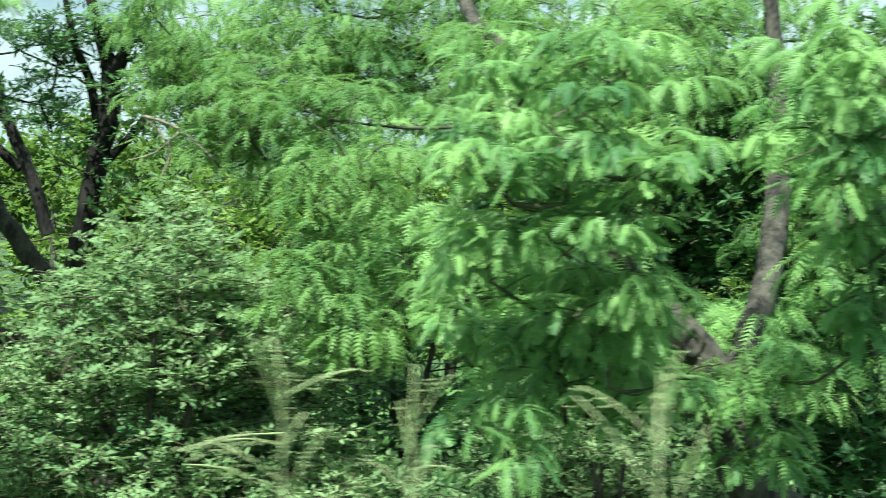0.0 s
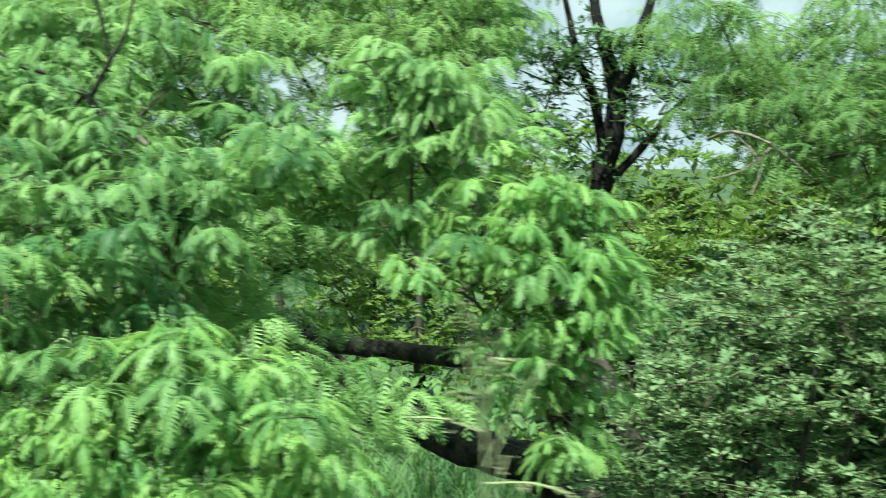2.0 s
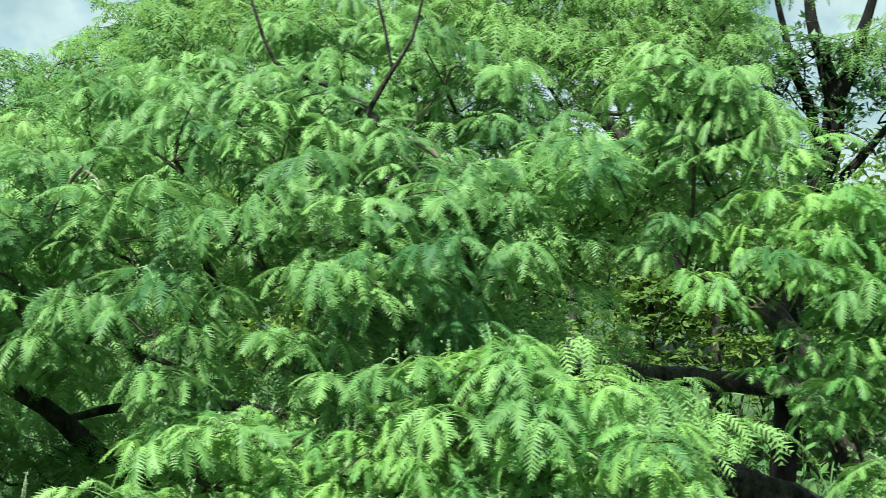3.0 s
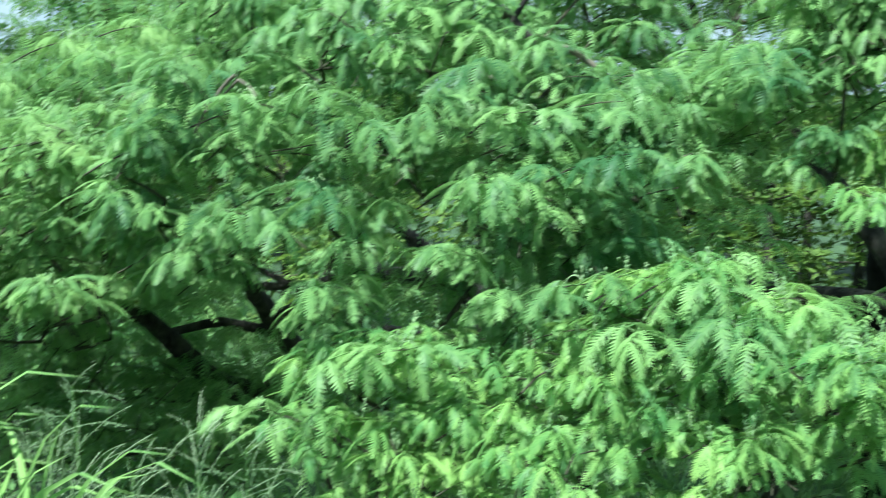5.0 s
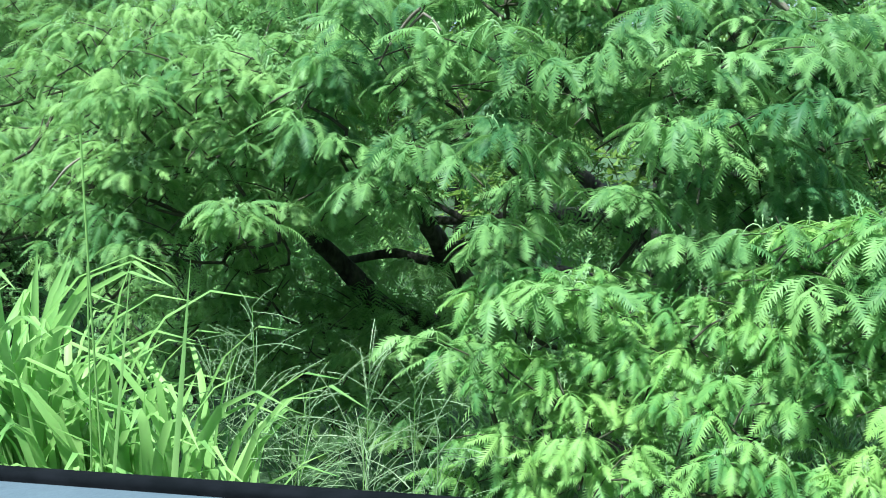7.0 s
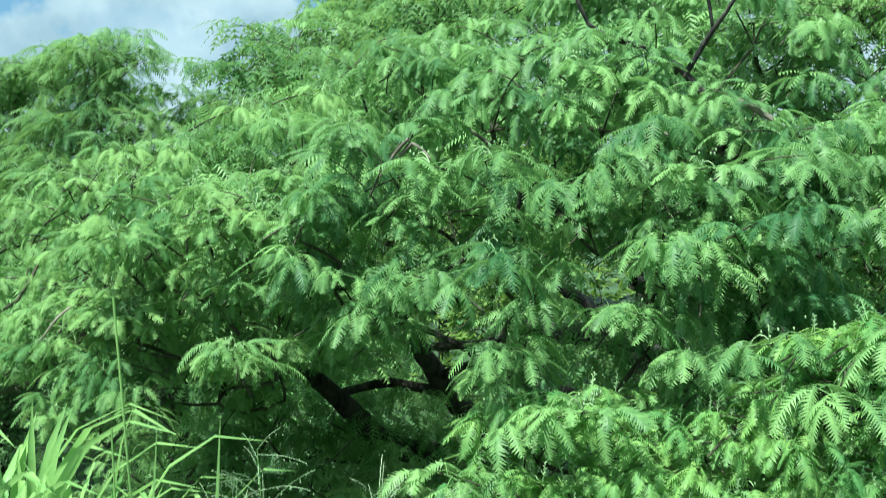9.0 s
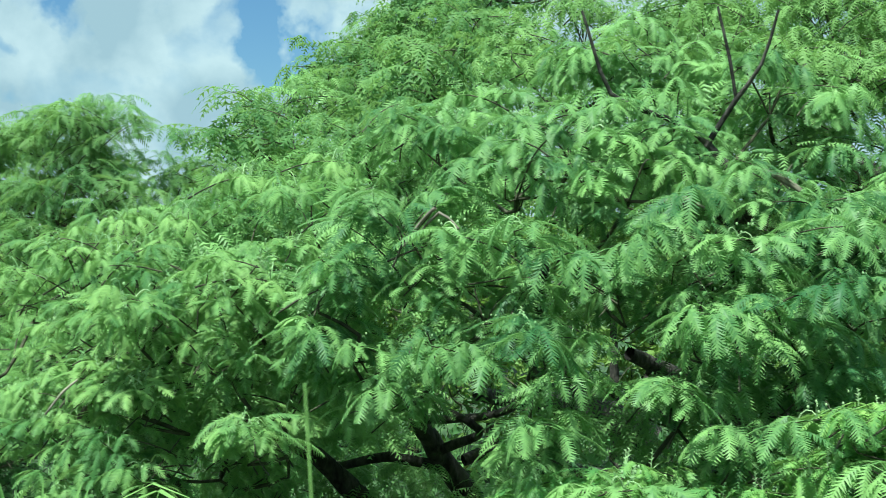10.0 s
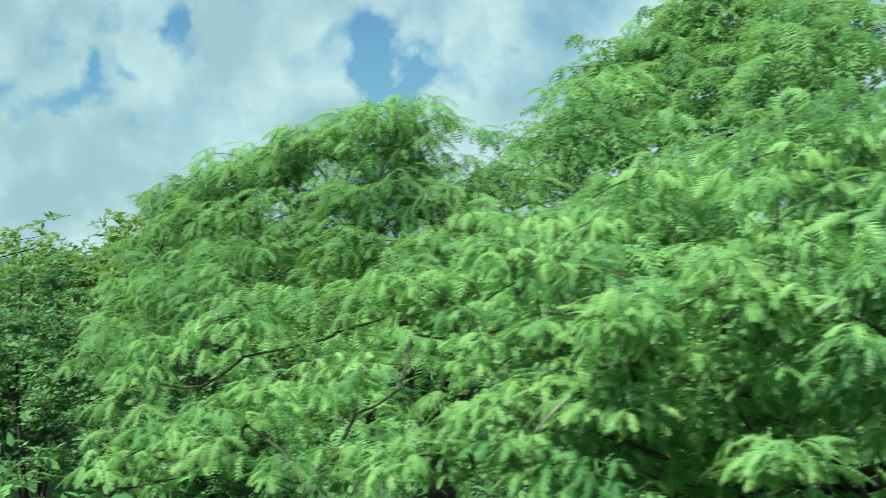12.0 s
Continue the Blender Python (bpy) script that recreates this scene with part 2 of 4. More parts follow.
def pinna(quads, rng, base, azimuth, rise, length, pairs, leaflet, width, sag, rib=True, slot=0):
    """One feather of a mesquite leaf: a midrib that turns down, with narrow leaflets on both sides."""
    n = pairs + 1
    s = np.linspace(0, 1, n)
    el = np.maximum(rise - sag * s ** 0.6, -1.5)
    az = azimuth + rng.normal(0, 0.15) * s
    d = np.stack([np.cos(az) * np.cos(el), np.sin(az) * np.cos(el), np.sin(el)], 1)
    pts = base + np.vstack([np.zeros(3), np.cumsum(d[:-1] * (length / pairs), axis=0)])
    side = np.stack([-np.sin(az), np.cos(az), np.zeros(n)], 1)
    twist = rng.normal(0, 0.35)
    up = np.cross(d, side)
    side = side * math.cos(twist) + up * math.sin(twist)
    up = np.cross(d, side)
    grow = leaflet * np.minimum(np.minimum(0.5 + 1.8 * s, 1.0), 0.4 + 2.6 * (1 - s)) * (1 + rng.normal(0, 0.06, n))
    for sgn in (1, -1):
        a = 1.15 - 0.32 * s[1:] + rng.normal(0, 0.07, n - 1)
        lean = 0.05 + 0.22 * rng.random()
        way = d[1:] * np.cos(a)[:, None] + sgn * side[1:] * np.sin(a)[:, None] - up[1:] * lean
        b, wd, g = pts[1:], d[1:] * (width * 0.5), grow[1:, None]
        quads.teeth(b - wd, b + wd, b + way * g, slot)
    if rib:
        step = max(1, pairs // 3)
        keep, wd = pts[::step], side[::step] * 0.0011
        i = np.arange(len(keep) - 1)[:, None] * 2
        quads.put(np.stack([keep - wd, keep + wd], 1).reshape(-1, 3), np.concatenate([i, i + 1, i + 3, i + 2], 1), slot)


def mesquite_spray(seed, pairs, leaves, size=1.0, leaflet=0.0195, width=0.0042, catkins=0, rib=True, buds=0, feather=0.086):
    """A shoot tip: a thin rising twig, forked feathery leaves that spread from its end and hang, at times a few pale flower spikes."""
    rng = np.random.default_rng(seed)
    q = Quads()
    n = 5
    x = np.linspace(-0.15, 0.0, n) * size
    bend = np.stack([x, rng.normal(0, 0.004, n), 2.0 * x * np.abs(x) / size + 0.05 * x, np.linspace(0.0024, 0.0012, n)], 1)
    if rib:
        tube(q, bend, 3, 1)
    for k in range(leaves):
        s = 1 - 0.05 * k if k < leaves - 2 else 0.7 - 0.25 * (k - leaves + 2)
        base = np.array([np.interp(s, np.linspace(0, 1, n), bend[:, c]) for c in range(3)])
        az = k * 2.4 + rng.normal(0, 0.35)
        el = 0.35 + rng.normal(0, 0.3)
        out = np.array([math.cos(az) * math.cos(el), math.sin(az) * math.cos(el), math.sin(el)])
        pet = base + out * size * (0.018 + 0.022 * rng.random())
        end = pet + (out * [1, 1, 0.1] - [0, 0, 0.3]) * size * 0.012
        if rib:
            tube(q, [(*base, 0.0012), (*pet, 0.001), (*end, 0.0009)], 3, 0)
        droop = rng.normal(0, 0.22)
        long = size * feather * (0.82 + 0.36 * rng.random())
        spread = 0.42 + 0.2 * rng.random()
        for sg in (-1, 1):
            pinna(q, rng, end, az + sg * spread + rng.normal(0, 0.1), -0.05 + droop + rng.normal(0, 0.12), long * (0.93 + 0.14 * rng.random()), pairs,
                  leaflet * size, width * size, 1.0 + rng.normal(0, 0.22), rib)
        if k % 2 == 0:
            for sg in (-1, 1):
                pinna(q, rng, pet, az + sg * (1.15 + 0.25 * rng.random()), -0.1 + droop, long * 0.78, pairs - 2,
                      leaflet * size * 0.92, width * size, 1.05 + rng.normal(0, 0.2), rib)
    for k in range(catkins):
        az, r = rng.random() * 6.28, 0.035 + 0.025 * rng.random()
        lift = 0.6 + rng.random() * 0.6
        pts = [(math.cos(az) * r * s * 0.7, math.sin(az) * r * s * 0.7, r * (lift * s * 1.3 - 1.1 * s * s), 0.0015 - 0.0007 * s) for s in np.linspace(0, 1, 5)]
        tube(q, np.array(pts) + [-0.01 * size, 0, 0.004, 0], 3, 2)
    for k in range(5 if catkins > 1 else 1 if rib else 0):
        c = np.array([rng.normal(0, 0.014), rng.normal(0, 0.014), 0.01 + 0.016 * rng.random()])
        tube(q, [(*c, 0.001), (*(c + [0, 0, 0.003]), 0.0026), (*(c + [0, 0, 0.006]), 0.001)], 3, 2)
    for k in range(buds):
        foot = np.array([rng.normal(0, 0.012), rng.normal(0, 0.012), 0.004])
        lean = np.array([rng.normal(0, 0.25), rng.normal(0, 0.25), 1.0]) * (0.028 + 0.022 * rng.random())
        tube(q, [(*foot, 0.0014), (*(foot + lean), 0.0008)], 3, 2)
        h, a = np.linspace(0.25, 1, 12), np.arange(12) * 2.4
        c = foot + lean * h[:, None]
        out = np.stack([np.cos(a), np.sin(a), np.full(12, 0.5)], 1) * (0.0075 * (1.2 - 0.6 * h))[:, None]
        q.teeth(c - [0, 0, 0.0022], c + [0, 0, 0.0022], c + out, 2)
    return q.done()


def leafy_twig(seed, leaves, size, leaf=0.024, wide=0.5, hang=0.1, plain=False):
    """A twig with small oval leaves on alternate sides."""
    rng = np.random.default_rng(seed)
    q = Quads()
    n = 6
    s = np.linspace(0, 1, n)
    line = np.stack([size * (s - 1), np.cumsum(rng.normal(0, 0.012, n)), -hang * size * s ** 2 + rng.normal(0, 0.004, n), 0.0022 - 0.0014 * s], 1)
    tube(q, line, 3, 1)
    for k in range(leaves):
        t = 0.12 + 0.88 * (k + 0.5) / leaves
        b = np.array([np.interp(t, s, line[:, c]) for c in range(3)])
        az, el = rng.normal(0, 0.4) + (1.0 if k % 2 else -1.0) * (1.1 - 0.5 * t), rng.normal(0.15, 0.5)
        d = np.array([math.cos(az) * math.cos(el), math.sin(az) * math.cos(el), math.sin(el)])
        side = norm(np.cross(d, [0, 0, 1.0]) + rng.normal(0, 0.35, 3))
        up = norm(np.cross(side, d))
        L = leaf * (0.7 + 0.6 * rng.random())
        w = L * wide * 0.5
        b = b + d * 0.004
        v = [b, b + d * L * 0.33 + side * w + up * w * 0.3, b + d * L * 0.7 + side * w * 0.75 + up * w * 0.2, b + d * L,
             b + d * L * 0.7 - side * w * 0.75 + up * w * 0.2, b + d * L * 0.33 - side * w + up * w * 0.3]
        if plain:
            q.put([v[0], v[1], v[3], v[5]], [(0, 1, 2, 3)], 0)
        else:
            q.put(v, [(0, 1, 2, 3), (0, 3, 4, 5)], 0)
    return q.done()


class Bunch:
    """A kit of alike shoots in several shapes: as meshes for single objects, and as arrays to join."""

    def __init__(self, name, arrays, materials):
        self.arrays, self.materials, self.name = arrays, materials, name
        self.meshes = [quad_mesh(name, *a, materials) for a in arrays]


def joined(name, places, kit, parent, rng):
    """All shoots at the places (x, y, z, turn, tilt, size) as one mesh."""
    vs, fs, ms, n = [], [], [], 0
    for x, y, z, turn, tilt, size in places:
        v, f, m = kit.arrays[rng.integers(len(kit.arrays))]
        r = np.array(Euler((tilt * 0.5, tilt, turn)).to_matrix())
        vs.append((v @ r.T) * size + (x, y, z))
        fs.append(np.where(f < 0, -1, f + n))
        ms.append(m)
        n += len(v)
    ob = new(name, quad_mesh(name, np.concatenate(vs), np.concatenate(fs), np.concatenate(ms), kit.materials))
    tagged(under(ob, parent), kind="stuff")
    return ob


def singles(name, places, kit, parent, rng):
    for x, y, z, turn, tilt, size in places:
        ob = under(new(name, kit.meshes[rng.integers(len(kit.meshes))]), parent)
        ob.matrix_basis = Matrix.LocRotScale((x, y, z), Euler((tilt * 0.5, tilt, turn)), (size,) * 3)


def bough_places(rng, bough, count, low=-0.35, size=1.0):
    """Shoots over a bough: an ellipsoid (x, y, z, rx, ry, rz) whose skin they cover, most of them above."""
    x, y, z, rx, ry, rz = bough
    out = []
    while len(out) < count:
        d = norm(rng.normal(0, 1, 3))
        if d[2] < low:
            continue
        r = 1 - 0.45 * rng.random() ** 2 + 0.1 * rng.normal()
        p = np.array([x + d[0] * rx * r, y + d[1] * ry * r, z + d[2] * rz * r])
        out.append((*p, math.atan2(d[1] * rx, d[0] * ry) + rng.normal(0, 0.5), rng.normal(0, 0.2) - 0.05, size * (0.8 + 0.4 * rng.random())))
    return out


def twig_net(name, bunches, hubs, parent, rng, material=TWIG, share=0.35, thick=0.006):
    """The branchlets that carry the boughs: from the nearest limb to the bough, and on to its shoots. One mesh."""
    q = Quads()
    joints, todo = np.array(hubs), list(bunches)
    gap = np.array([np.linalg.norm(joints - np.array(c), axis=1).min() for c, _ in todo])
    for k in np.argsort(gap):
        centre, places = todo[k]
        c = np.array(centre) - [0, 0, 0.05]
        reach = np.linalg.norm((joints - c) * [1, 0.8, 1], axis=1)
        near = joints[np.argmin(reach)]
        if reach.min() > 0.75:
            near = c + [0.05, 0.3, -0.2]
        mid = near * 0.5 + c * 0.5 + rng.normal(0, 0.03, 3) + [0, 0.05, -0.03]
        tube(q, smooth_line([(*near, thick), (*mid, thick * 0.8), (*c, thick * 0.6)], 0.08), 5)
        joints = np.vstack([joints, c])
        for x, y, z, turn, tilt, size in places:
            if rng.random() > share:
                continue
            tip = np.array([x - math.cos(turn) * 0.15 * size, y - math.sin(turn) * 0.15 * size, z - 0.012])
            m = tip * 0.5 + c * 0.5 + rng.normal(0, 0.02, 3)
            tube(q, smooth_line([(*c, thick * 0.45), (*m, thick * 0.4), (*tip, 0.002)], 0.2), 3)
    tagged(under(new(name, quad_mesh(name, *q.done(), [material], True)), parent), kind="stuff")


def stem(name, points, parent, material=BARK, sides=10, knots=0.16, seed=1, label=""):
    rng = np.random.default_rng(seed)
    q = Quads()
    line = smooth_line(points)
    line[1:-1, :3] += rng.normal(0, 1, (len(line) - 2, 3)) * line[1:-1, 3:4] * 0.08
    tube(q, line, sides, 0, knots, rng)
    ob = under(new(name, quad_mesh(name, *q.done(), [material], True)), parent)
    return tagged(ob, label=label)


def thing(name, place, label, category, group=""):
    ob = new(name)
    ob.empty_display_size = 0.1
    ob.location = place
    bpy.context.view_layer.update()
    return tagged(ob, label, category, group)


def tree(name, label, stems, boughs, kit, seed, category="tree", single=0, group="", split=99.0, inner=None, far=None, fill=8, dense=290.0,
         twig_mat=TWIG, low=-0.35, size=1.0, back=0.5, thick=0.006, bark=BARK, fresh=(), fresh_kit=None):
    """A tree: stems of x, y, z, radius, and boughs of x, y, z, half width, half height.
    Shoots in front of split are single objects up to a number, the rest is joined; fill: inner shoots of simpler make behind each bough;
    fresh: boughs that carry younger shoots."""
    rng = np.random.default_rng(seed)
    top = new(name)
    top.empty_display_size = 0.1
    tagged(top, label, category, group)
    hubs = []
    for i, pts in enumerate(stems):
        stem("trunk" if i == 0 else "limb", pts, top, bark, seed=seed * 100 + i, sides=12 if pts[0][3] > 0.03 else 7)
        hubs += [p[:3] for p in smooth_line(pts, 0.12)[2:] if p[3] > 0.007 or len(stems) < 3]
    hubs = np.array(hubs)
    front, rest, deep, bunches = [], [], [], []
    for x, y, z, rx, rz in boughs:
        count = int(max(5, dense * (rx * rz + 0.012)))
        places = bough_places(rng, (x, y, z, rx * 1.1, rx * 0.9, rz * 1.1), count, low, size)
        bunches.append(((x, y, z), places))
        for p in places:
            (front if p[1] < split and len(front) < single else rest).append(p)
        if inner:
            deep += bough_places(rng, (x, y + back, z + 0.05, rx * 1.3, 0.25, rz * 1.2), fill, -0.9, size * 1.2)
    young = []
    for x, y, z, rx, rz in fresh:
        places = bough_places(rng, (x, y, z, rx * 1.1, rx * 0.9, rz * 1.1), int(dense * (rx * rz + 0.012)), low, size)
        bunches.append(((x, y, z), places))
        young += places
    twig_net("twig_net", bunches, hubs, top, rng, twig_mat, thick=thick)
    if young:
        joined("fresh_crown", young, fresh_kit, top, rng)
    if front:
        singles("leaf_spray", front, kit, top, rng)
    close = [p for p in rest if p[1] < split or not far]
    behind = [p for p in rest if p[1] >= split and far]
    if close:
        joined("crown", close, kit, top, rng)
    if behind:
        joined("back_crown", behind, far, top, rng)
    if deep:
        joined("inner_crown", deep, inner, top, rng)
    return top


# ---- shoots ----
SPRAY = Bunch("leaf_spray", [mesquite_spray(10 + i, 14, 6 + i % 2, leaflet=0.0185, width=0.0052, catkins=(2 if i % 4 == 0 else 0), feather=0.074) for i in range(10)], [MESQUITE, TWIG, CATKIN])
SPRAY_FLOWER = Bunch("leaf_spray", [mesquite_spray(30 + i, 12, 6 + i % 2, leaflet=0.0165, width=0.0047, catkins=1 + i % 2, buds=i % 2, feather=0.06) for i in range(8)], [MESQUITE_PALE, TWIG, CATKIN])
SPRAY_YOUNG = Bunch("leaf_spray", [mesquite_spray(40 + i, 14, 6 + i % 2, leaflet=0.017, width=0.0048, catkins=(1 if i % 3 == 0 else 0), buds=1 + i % 2, feather=0.066) for i in range(8)], [MESQUITE_YOUNG, TWIG, CATKIN])
SPRAY_MID = Bunch("leaf_spray", [mesquite_spray(50 + i, 9, 5, 1.05, leaflet=0.02, width=0.0065, catkins=1) for i in range(6)], [MESQUITE_FAR, TWIG, CATKIN])
SPRAY_BACK = Bunch("leaf_spray", [mesquite_spray(60 + i, 8, 5, 1.05, leaflet=0.0185, width=0.0065) for i in range(6)], [MESQUITE_FAR, TWIG, CATKIN])
SPRAY_FAR = Bunch("leaf_spray", [mesquite_spray(70 + i, 6, 5, 1.2, leaflet=0.021, width=0.0095, catkins=1) for i in range(6)], [MESQUITE_FAR, TWIG, CATKIN])
SPRAY_DEEP = Bunch("leaf_spray", [mesquite_spray(80 + i, 9, 5, 1.0, leaflet=0.021, width=0.0065, rib=False) for i in range(6)], [MESQUITE, TWIG, CATKIN])
SHRUB_TWIG = Bunch("leafy_twig", [leafy_twig(90 + i, 30, 0.2, 0.0205, 0.62, 0.0, True) for i in range(6)], [SHRUB, TWIG])
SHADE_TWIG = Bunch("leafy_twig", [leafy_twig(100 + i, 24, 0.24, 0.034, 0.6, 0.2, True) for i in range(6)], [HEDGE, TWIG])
DARK_TWIG = Bunch("leafy_twig", [leafy_twig(110 + i, 20, 0.22, 0.032, 0.5, 0.4, True) for i in range(6)], [DARK_SHADED_LEAF, TWIG])
DEEP_TWIG = Bunch("leafy_twig", [leafy_twig(120 + i, 20, 0.26, 0.05, 0.5, 0.3, True) for i in range(5)], [DARK_SHADED_LEAF, TWIG])
FAR_TWIG = Bunch("leafy_twig", [leafy_twig(130 + i, 24, 0.36, 0.062, 0.55, 0.2, True) for i in range(5)], [FARLEAF, TWIG])
FARTHER_TWIG = Bunch("leafy_twig", [leafy_twig(140 + i, 20, 0.5, 0.12, 0.6, 0.2, True) for i in range(5)], [FARLEAF, TWIG])


# ---- ground ----
def ground_height(x, y):
    s = min(1.0, max(0.0, (y - 0.9) / 2.2))
    s = s * s * (3 - 2 * s)
    return -0.34 * s + (0.05 * noise.noise(Vector((x * 0.6, y * 0.6, 0))) + 0.02 * noise.noise(Vector((x * 2.5, y * 2.5, 3)))) * min(1, s + 0.1)


def build_ground():
    near = np.concatenate([-np.geomspace(900, 9, 18), np.linspace(-8, 6, 71), np.geomspace(7, 900, 18)])
    deep = np.concatenate([-np.geomspace(900, 3, 14), np.linspace(-2, 12, 71), np.geomspace(13, 1500, 20)])
    pts = [(x, y, ground_height(x, y)) for y in deep for x in near]
    w = len(near)
    f = [(j * w + i, j * w + i + 1, (j + 1) * w + i + 1, (j + 1) * w + i) for j in range(len(deep) - 1) for i in range(w - 1)]
    ob = new("ground", quad_mesh("ground", pts, f, np.zeros(len(f)), [SOIL], True))
    tagged(ob, "dark soil with low weeds, sloping down from the road", "ground", kind="structure")


build_ground()


def blade(quads, rng, base, azimuth, lean, length, width, bow, slot=0, n=7, late=1.7, turn=0.0):
    """A grass blade: a folded, tapering strip that bows over."""
    s = np.linspace(0, 1, n)
    el = lean - bow * s ** late
    d = np.stack([np.cos(azimuth) * np.cos(el), np.sin(azimuth) * np.cos(el), np.sin(el)], 1)
    p = np.asarray(base) + np.vstack([np.zeros(3), np.cumsum(d[:-1] * length / (n - 1), axis=0)])
    tw = rng.normal(0, 0.5) * s + rng.normal(0, 0.3) + turn
    side = np.stack([-np.sin(azimuth + tw), np.cos(azimuth + tw), np.zeros(n)], 1)
    up = np.cross(d, side)
    w = width * 0.5 * np.clip(np.minimum(0.5 + 2.5 * s, 1.25 * (1 - s) ** 0.45), 0.02, 1)[:, None]
    v = np.stack([p - side * w + up * w * 0.35, p, p + side * w + up * w * 0.35], 1).reshape(-1, 3)
    i = np.arange(n - 1)[:, None] * 3
    quads.put(v, np.concatenate([np.concatenate([i, i + 1, i + 4, i + 3], 1), np.concatenate([i + 1, i + 2, i + 5, i + 4], 1)]), slot)


def build_low_grass():
    rng = np.random.default_rng(5)
    q = Quads()
    for k in range(7500):
        y = 2.6 + 7.4 * rng.random() ** 0.8
        x = -6.5 + 10.5 * rng.random()
        base = (x, y, ground_height(x, y) - 0.01)
        tall = 0.7 + 0.6 * noise.noise(Vector((x * 1.3, y * 1.3, 7)))
        blade(q, rng, base, rng.random() * 6.28, 1.2 + rng.normal(0, 0.2), (0.12 + 0.2 * rng.random()) * tall, 0.007 + 0.006 * rng.random(), 1.0 + rng.random(), 0, 4)
    for k in range(3500):
        x, y = -1.9 + 2.6 * rng.random(), 3.3 + 3.4 * rng.random()
        blade(q, rng, (x, y, ground_height(x, y) - 0.01), rng.random() * 6.28, 1.25 + rng.normal(0, 0.15), 0.2 + 0.2 * rng.random(), 0.008 + 0.005 * rng.random(), 0.8 + rng.random(), 0, 4)
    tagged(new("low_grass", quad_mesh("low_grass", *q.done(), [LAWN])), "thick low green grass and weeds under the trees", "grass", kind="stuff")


build_low_grass()

# ---- mesquite thicket: boughs and limbs ----
BOUGHS_MAIN = []
BOUGHS_MAIN += [(-1.42, 2.47, 1.27, 0.12, 0.08), (-0.94, 2.49, 0.94, 0.08, 0.06), (-1.37, 2.52, 1.16, 0.12, 0.08), (-1.17, 2.52, 1.13, 0.12, 0.08), (-0.96, 2.52, 1.13, 0.12, 0.08), (-0.62, 2.52, 1.17, 0.12, 0.08), (-0.41, 2.52, 0.99, 0.12, 0.08), (-1.24, 2.52, 1.41, 0.12, 0.08), (-1.17, 2.57, 1.30, 0.12, 0.08), (-1.36, 2.57, 1.03, 0.12, 0.08), (-0.68, 2.57, 1.03, 0.12, 0.08), (-0.56, 2.57, 0.95, 0.12, 0.08), (-1.06, 2.57, 1.23, 0.12, 0.08), (-0.79, 2.62, 1.23, 0.12, 0.08), (-0.47, 2.62, 1.18, 0.12, 0.08), (-0.52, 2.62, 1.26, 0.12, 0.08)]
BOUGHS_MAIN += [(-1.02, 2.62, 1.50, 0.12, 0.08), (-0.91, 2.68, 1.34, 0.13, 0.09), (-0.66, 2.68, 1.34, 0.13, 0.09), (-0.34, 2.68, 1.22, 0.13, 0.09), (-0.42, 2.68, 1.09, 0.13, 0.09), (-0.79, 2.68, 1.49, 0.13, 0.09), (-0.38, 2.73, 1.32, 0.13, 0.09), (-0.38, 2.78, 1.34, 0.13, 0.09), (-0.52, 2.78, 1.43, 0.13, 0.09), (-0.94, 2.78, 1.58, 0.13, 0.09), (-0.64, 2.78, 1.47, 0.13, 0.09), (-0.54, 2.78, 1.17, 0.13, 0.09), (-0.13, 2.82, 1.42, 0.12, 0.07), (-1.27, 2.83, 1.59, 0.13, 0.09), (-0.20, 2.88, 1.41, 0.14, 0.09), (-0.76, 2.88, 1.60, 0.14, 0.09)]
BOUGHS_MAIN += [(-0.38, 2.90, 1.34, 0.08, 0.06), (0.52, 3.04, 0.73, 0.07, 0.05), (0.54, 3.06, 1.03, 0.11, 0.11), (0.46, 3.06, 0.85, 0.11, 0.12), (0.32, 3.09, 1.27, 0.15, 0.10), (0.23, 3.09, 1.15, 0.15, 0.10), (0.43, 3.09, 1.12, 0.15, 0.10), (0.35, 3.09, 0.96, 0.15, 0.10), (-0.80, 3.09, 1.50, 0.15, 0.10), (0.52, 3.11, 0.86, 0.09, 0.08), (0.49, 3.11, 1.20, 0.11, 0.08), (0.53, 3.14, 1.15, 0.15, 0.10), (0.53, 3.14, 1.01, 0.15, 0.10), (0.51, 3.14, 1.30, 0.15, 0.10), (-0.55, 3.19, 1.69, 0.15, 0.10), (-1.21, 3.19, 1.68, 0.15, 0.10)]
BOUGHS_MAIN += [(0.06, 3.19, 1.23, 0.15, 0.10), (0.35, 3.19, 1.38, 0.15, 0.10), (-0.86, 3.29, 1.80, 0.15, 0.11), (-0.35, 3.29, 1.51, 0.15, 0.11), (-1.01, 3.29, 1.75, 0.15, 0.11), (-0.50, 3.29, 1.61, 0.15, 0.11), (0.16, 3.29, 1.39, 0.15, 0.11), (-1.22, 3.29, 1.48, 0.15, 0.11), (-1.33, 3.29, 1.53, 0.15, 0.11), (-0.80, 3.29, 1.51, 0.15, 0.11), (-1.49, 3.29, 1.51, 0.15, 0.11), (-0.71, 3.40, 1.71, 0.16, 0.11), (-0.88, 3.40, 1.76, 0.16, 0.11), (-0.08, 3.40, 1.39, 0.16, 0.11), (-0.23, 3.40, 1.30, 0.16, 0.11), (-1.13, 3.40, 1.45, 0.16, 0.11)]
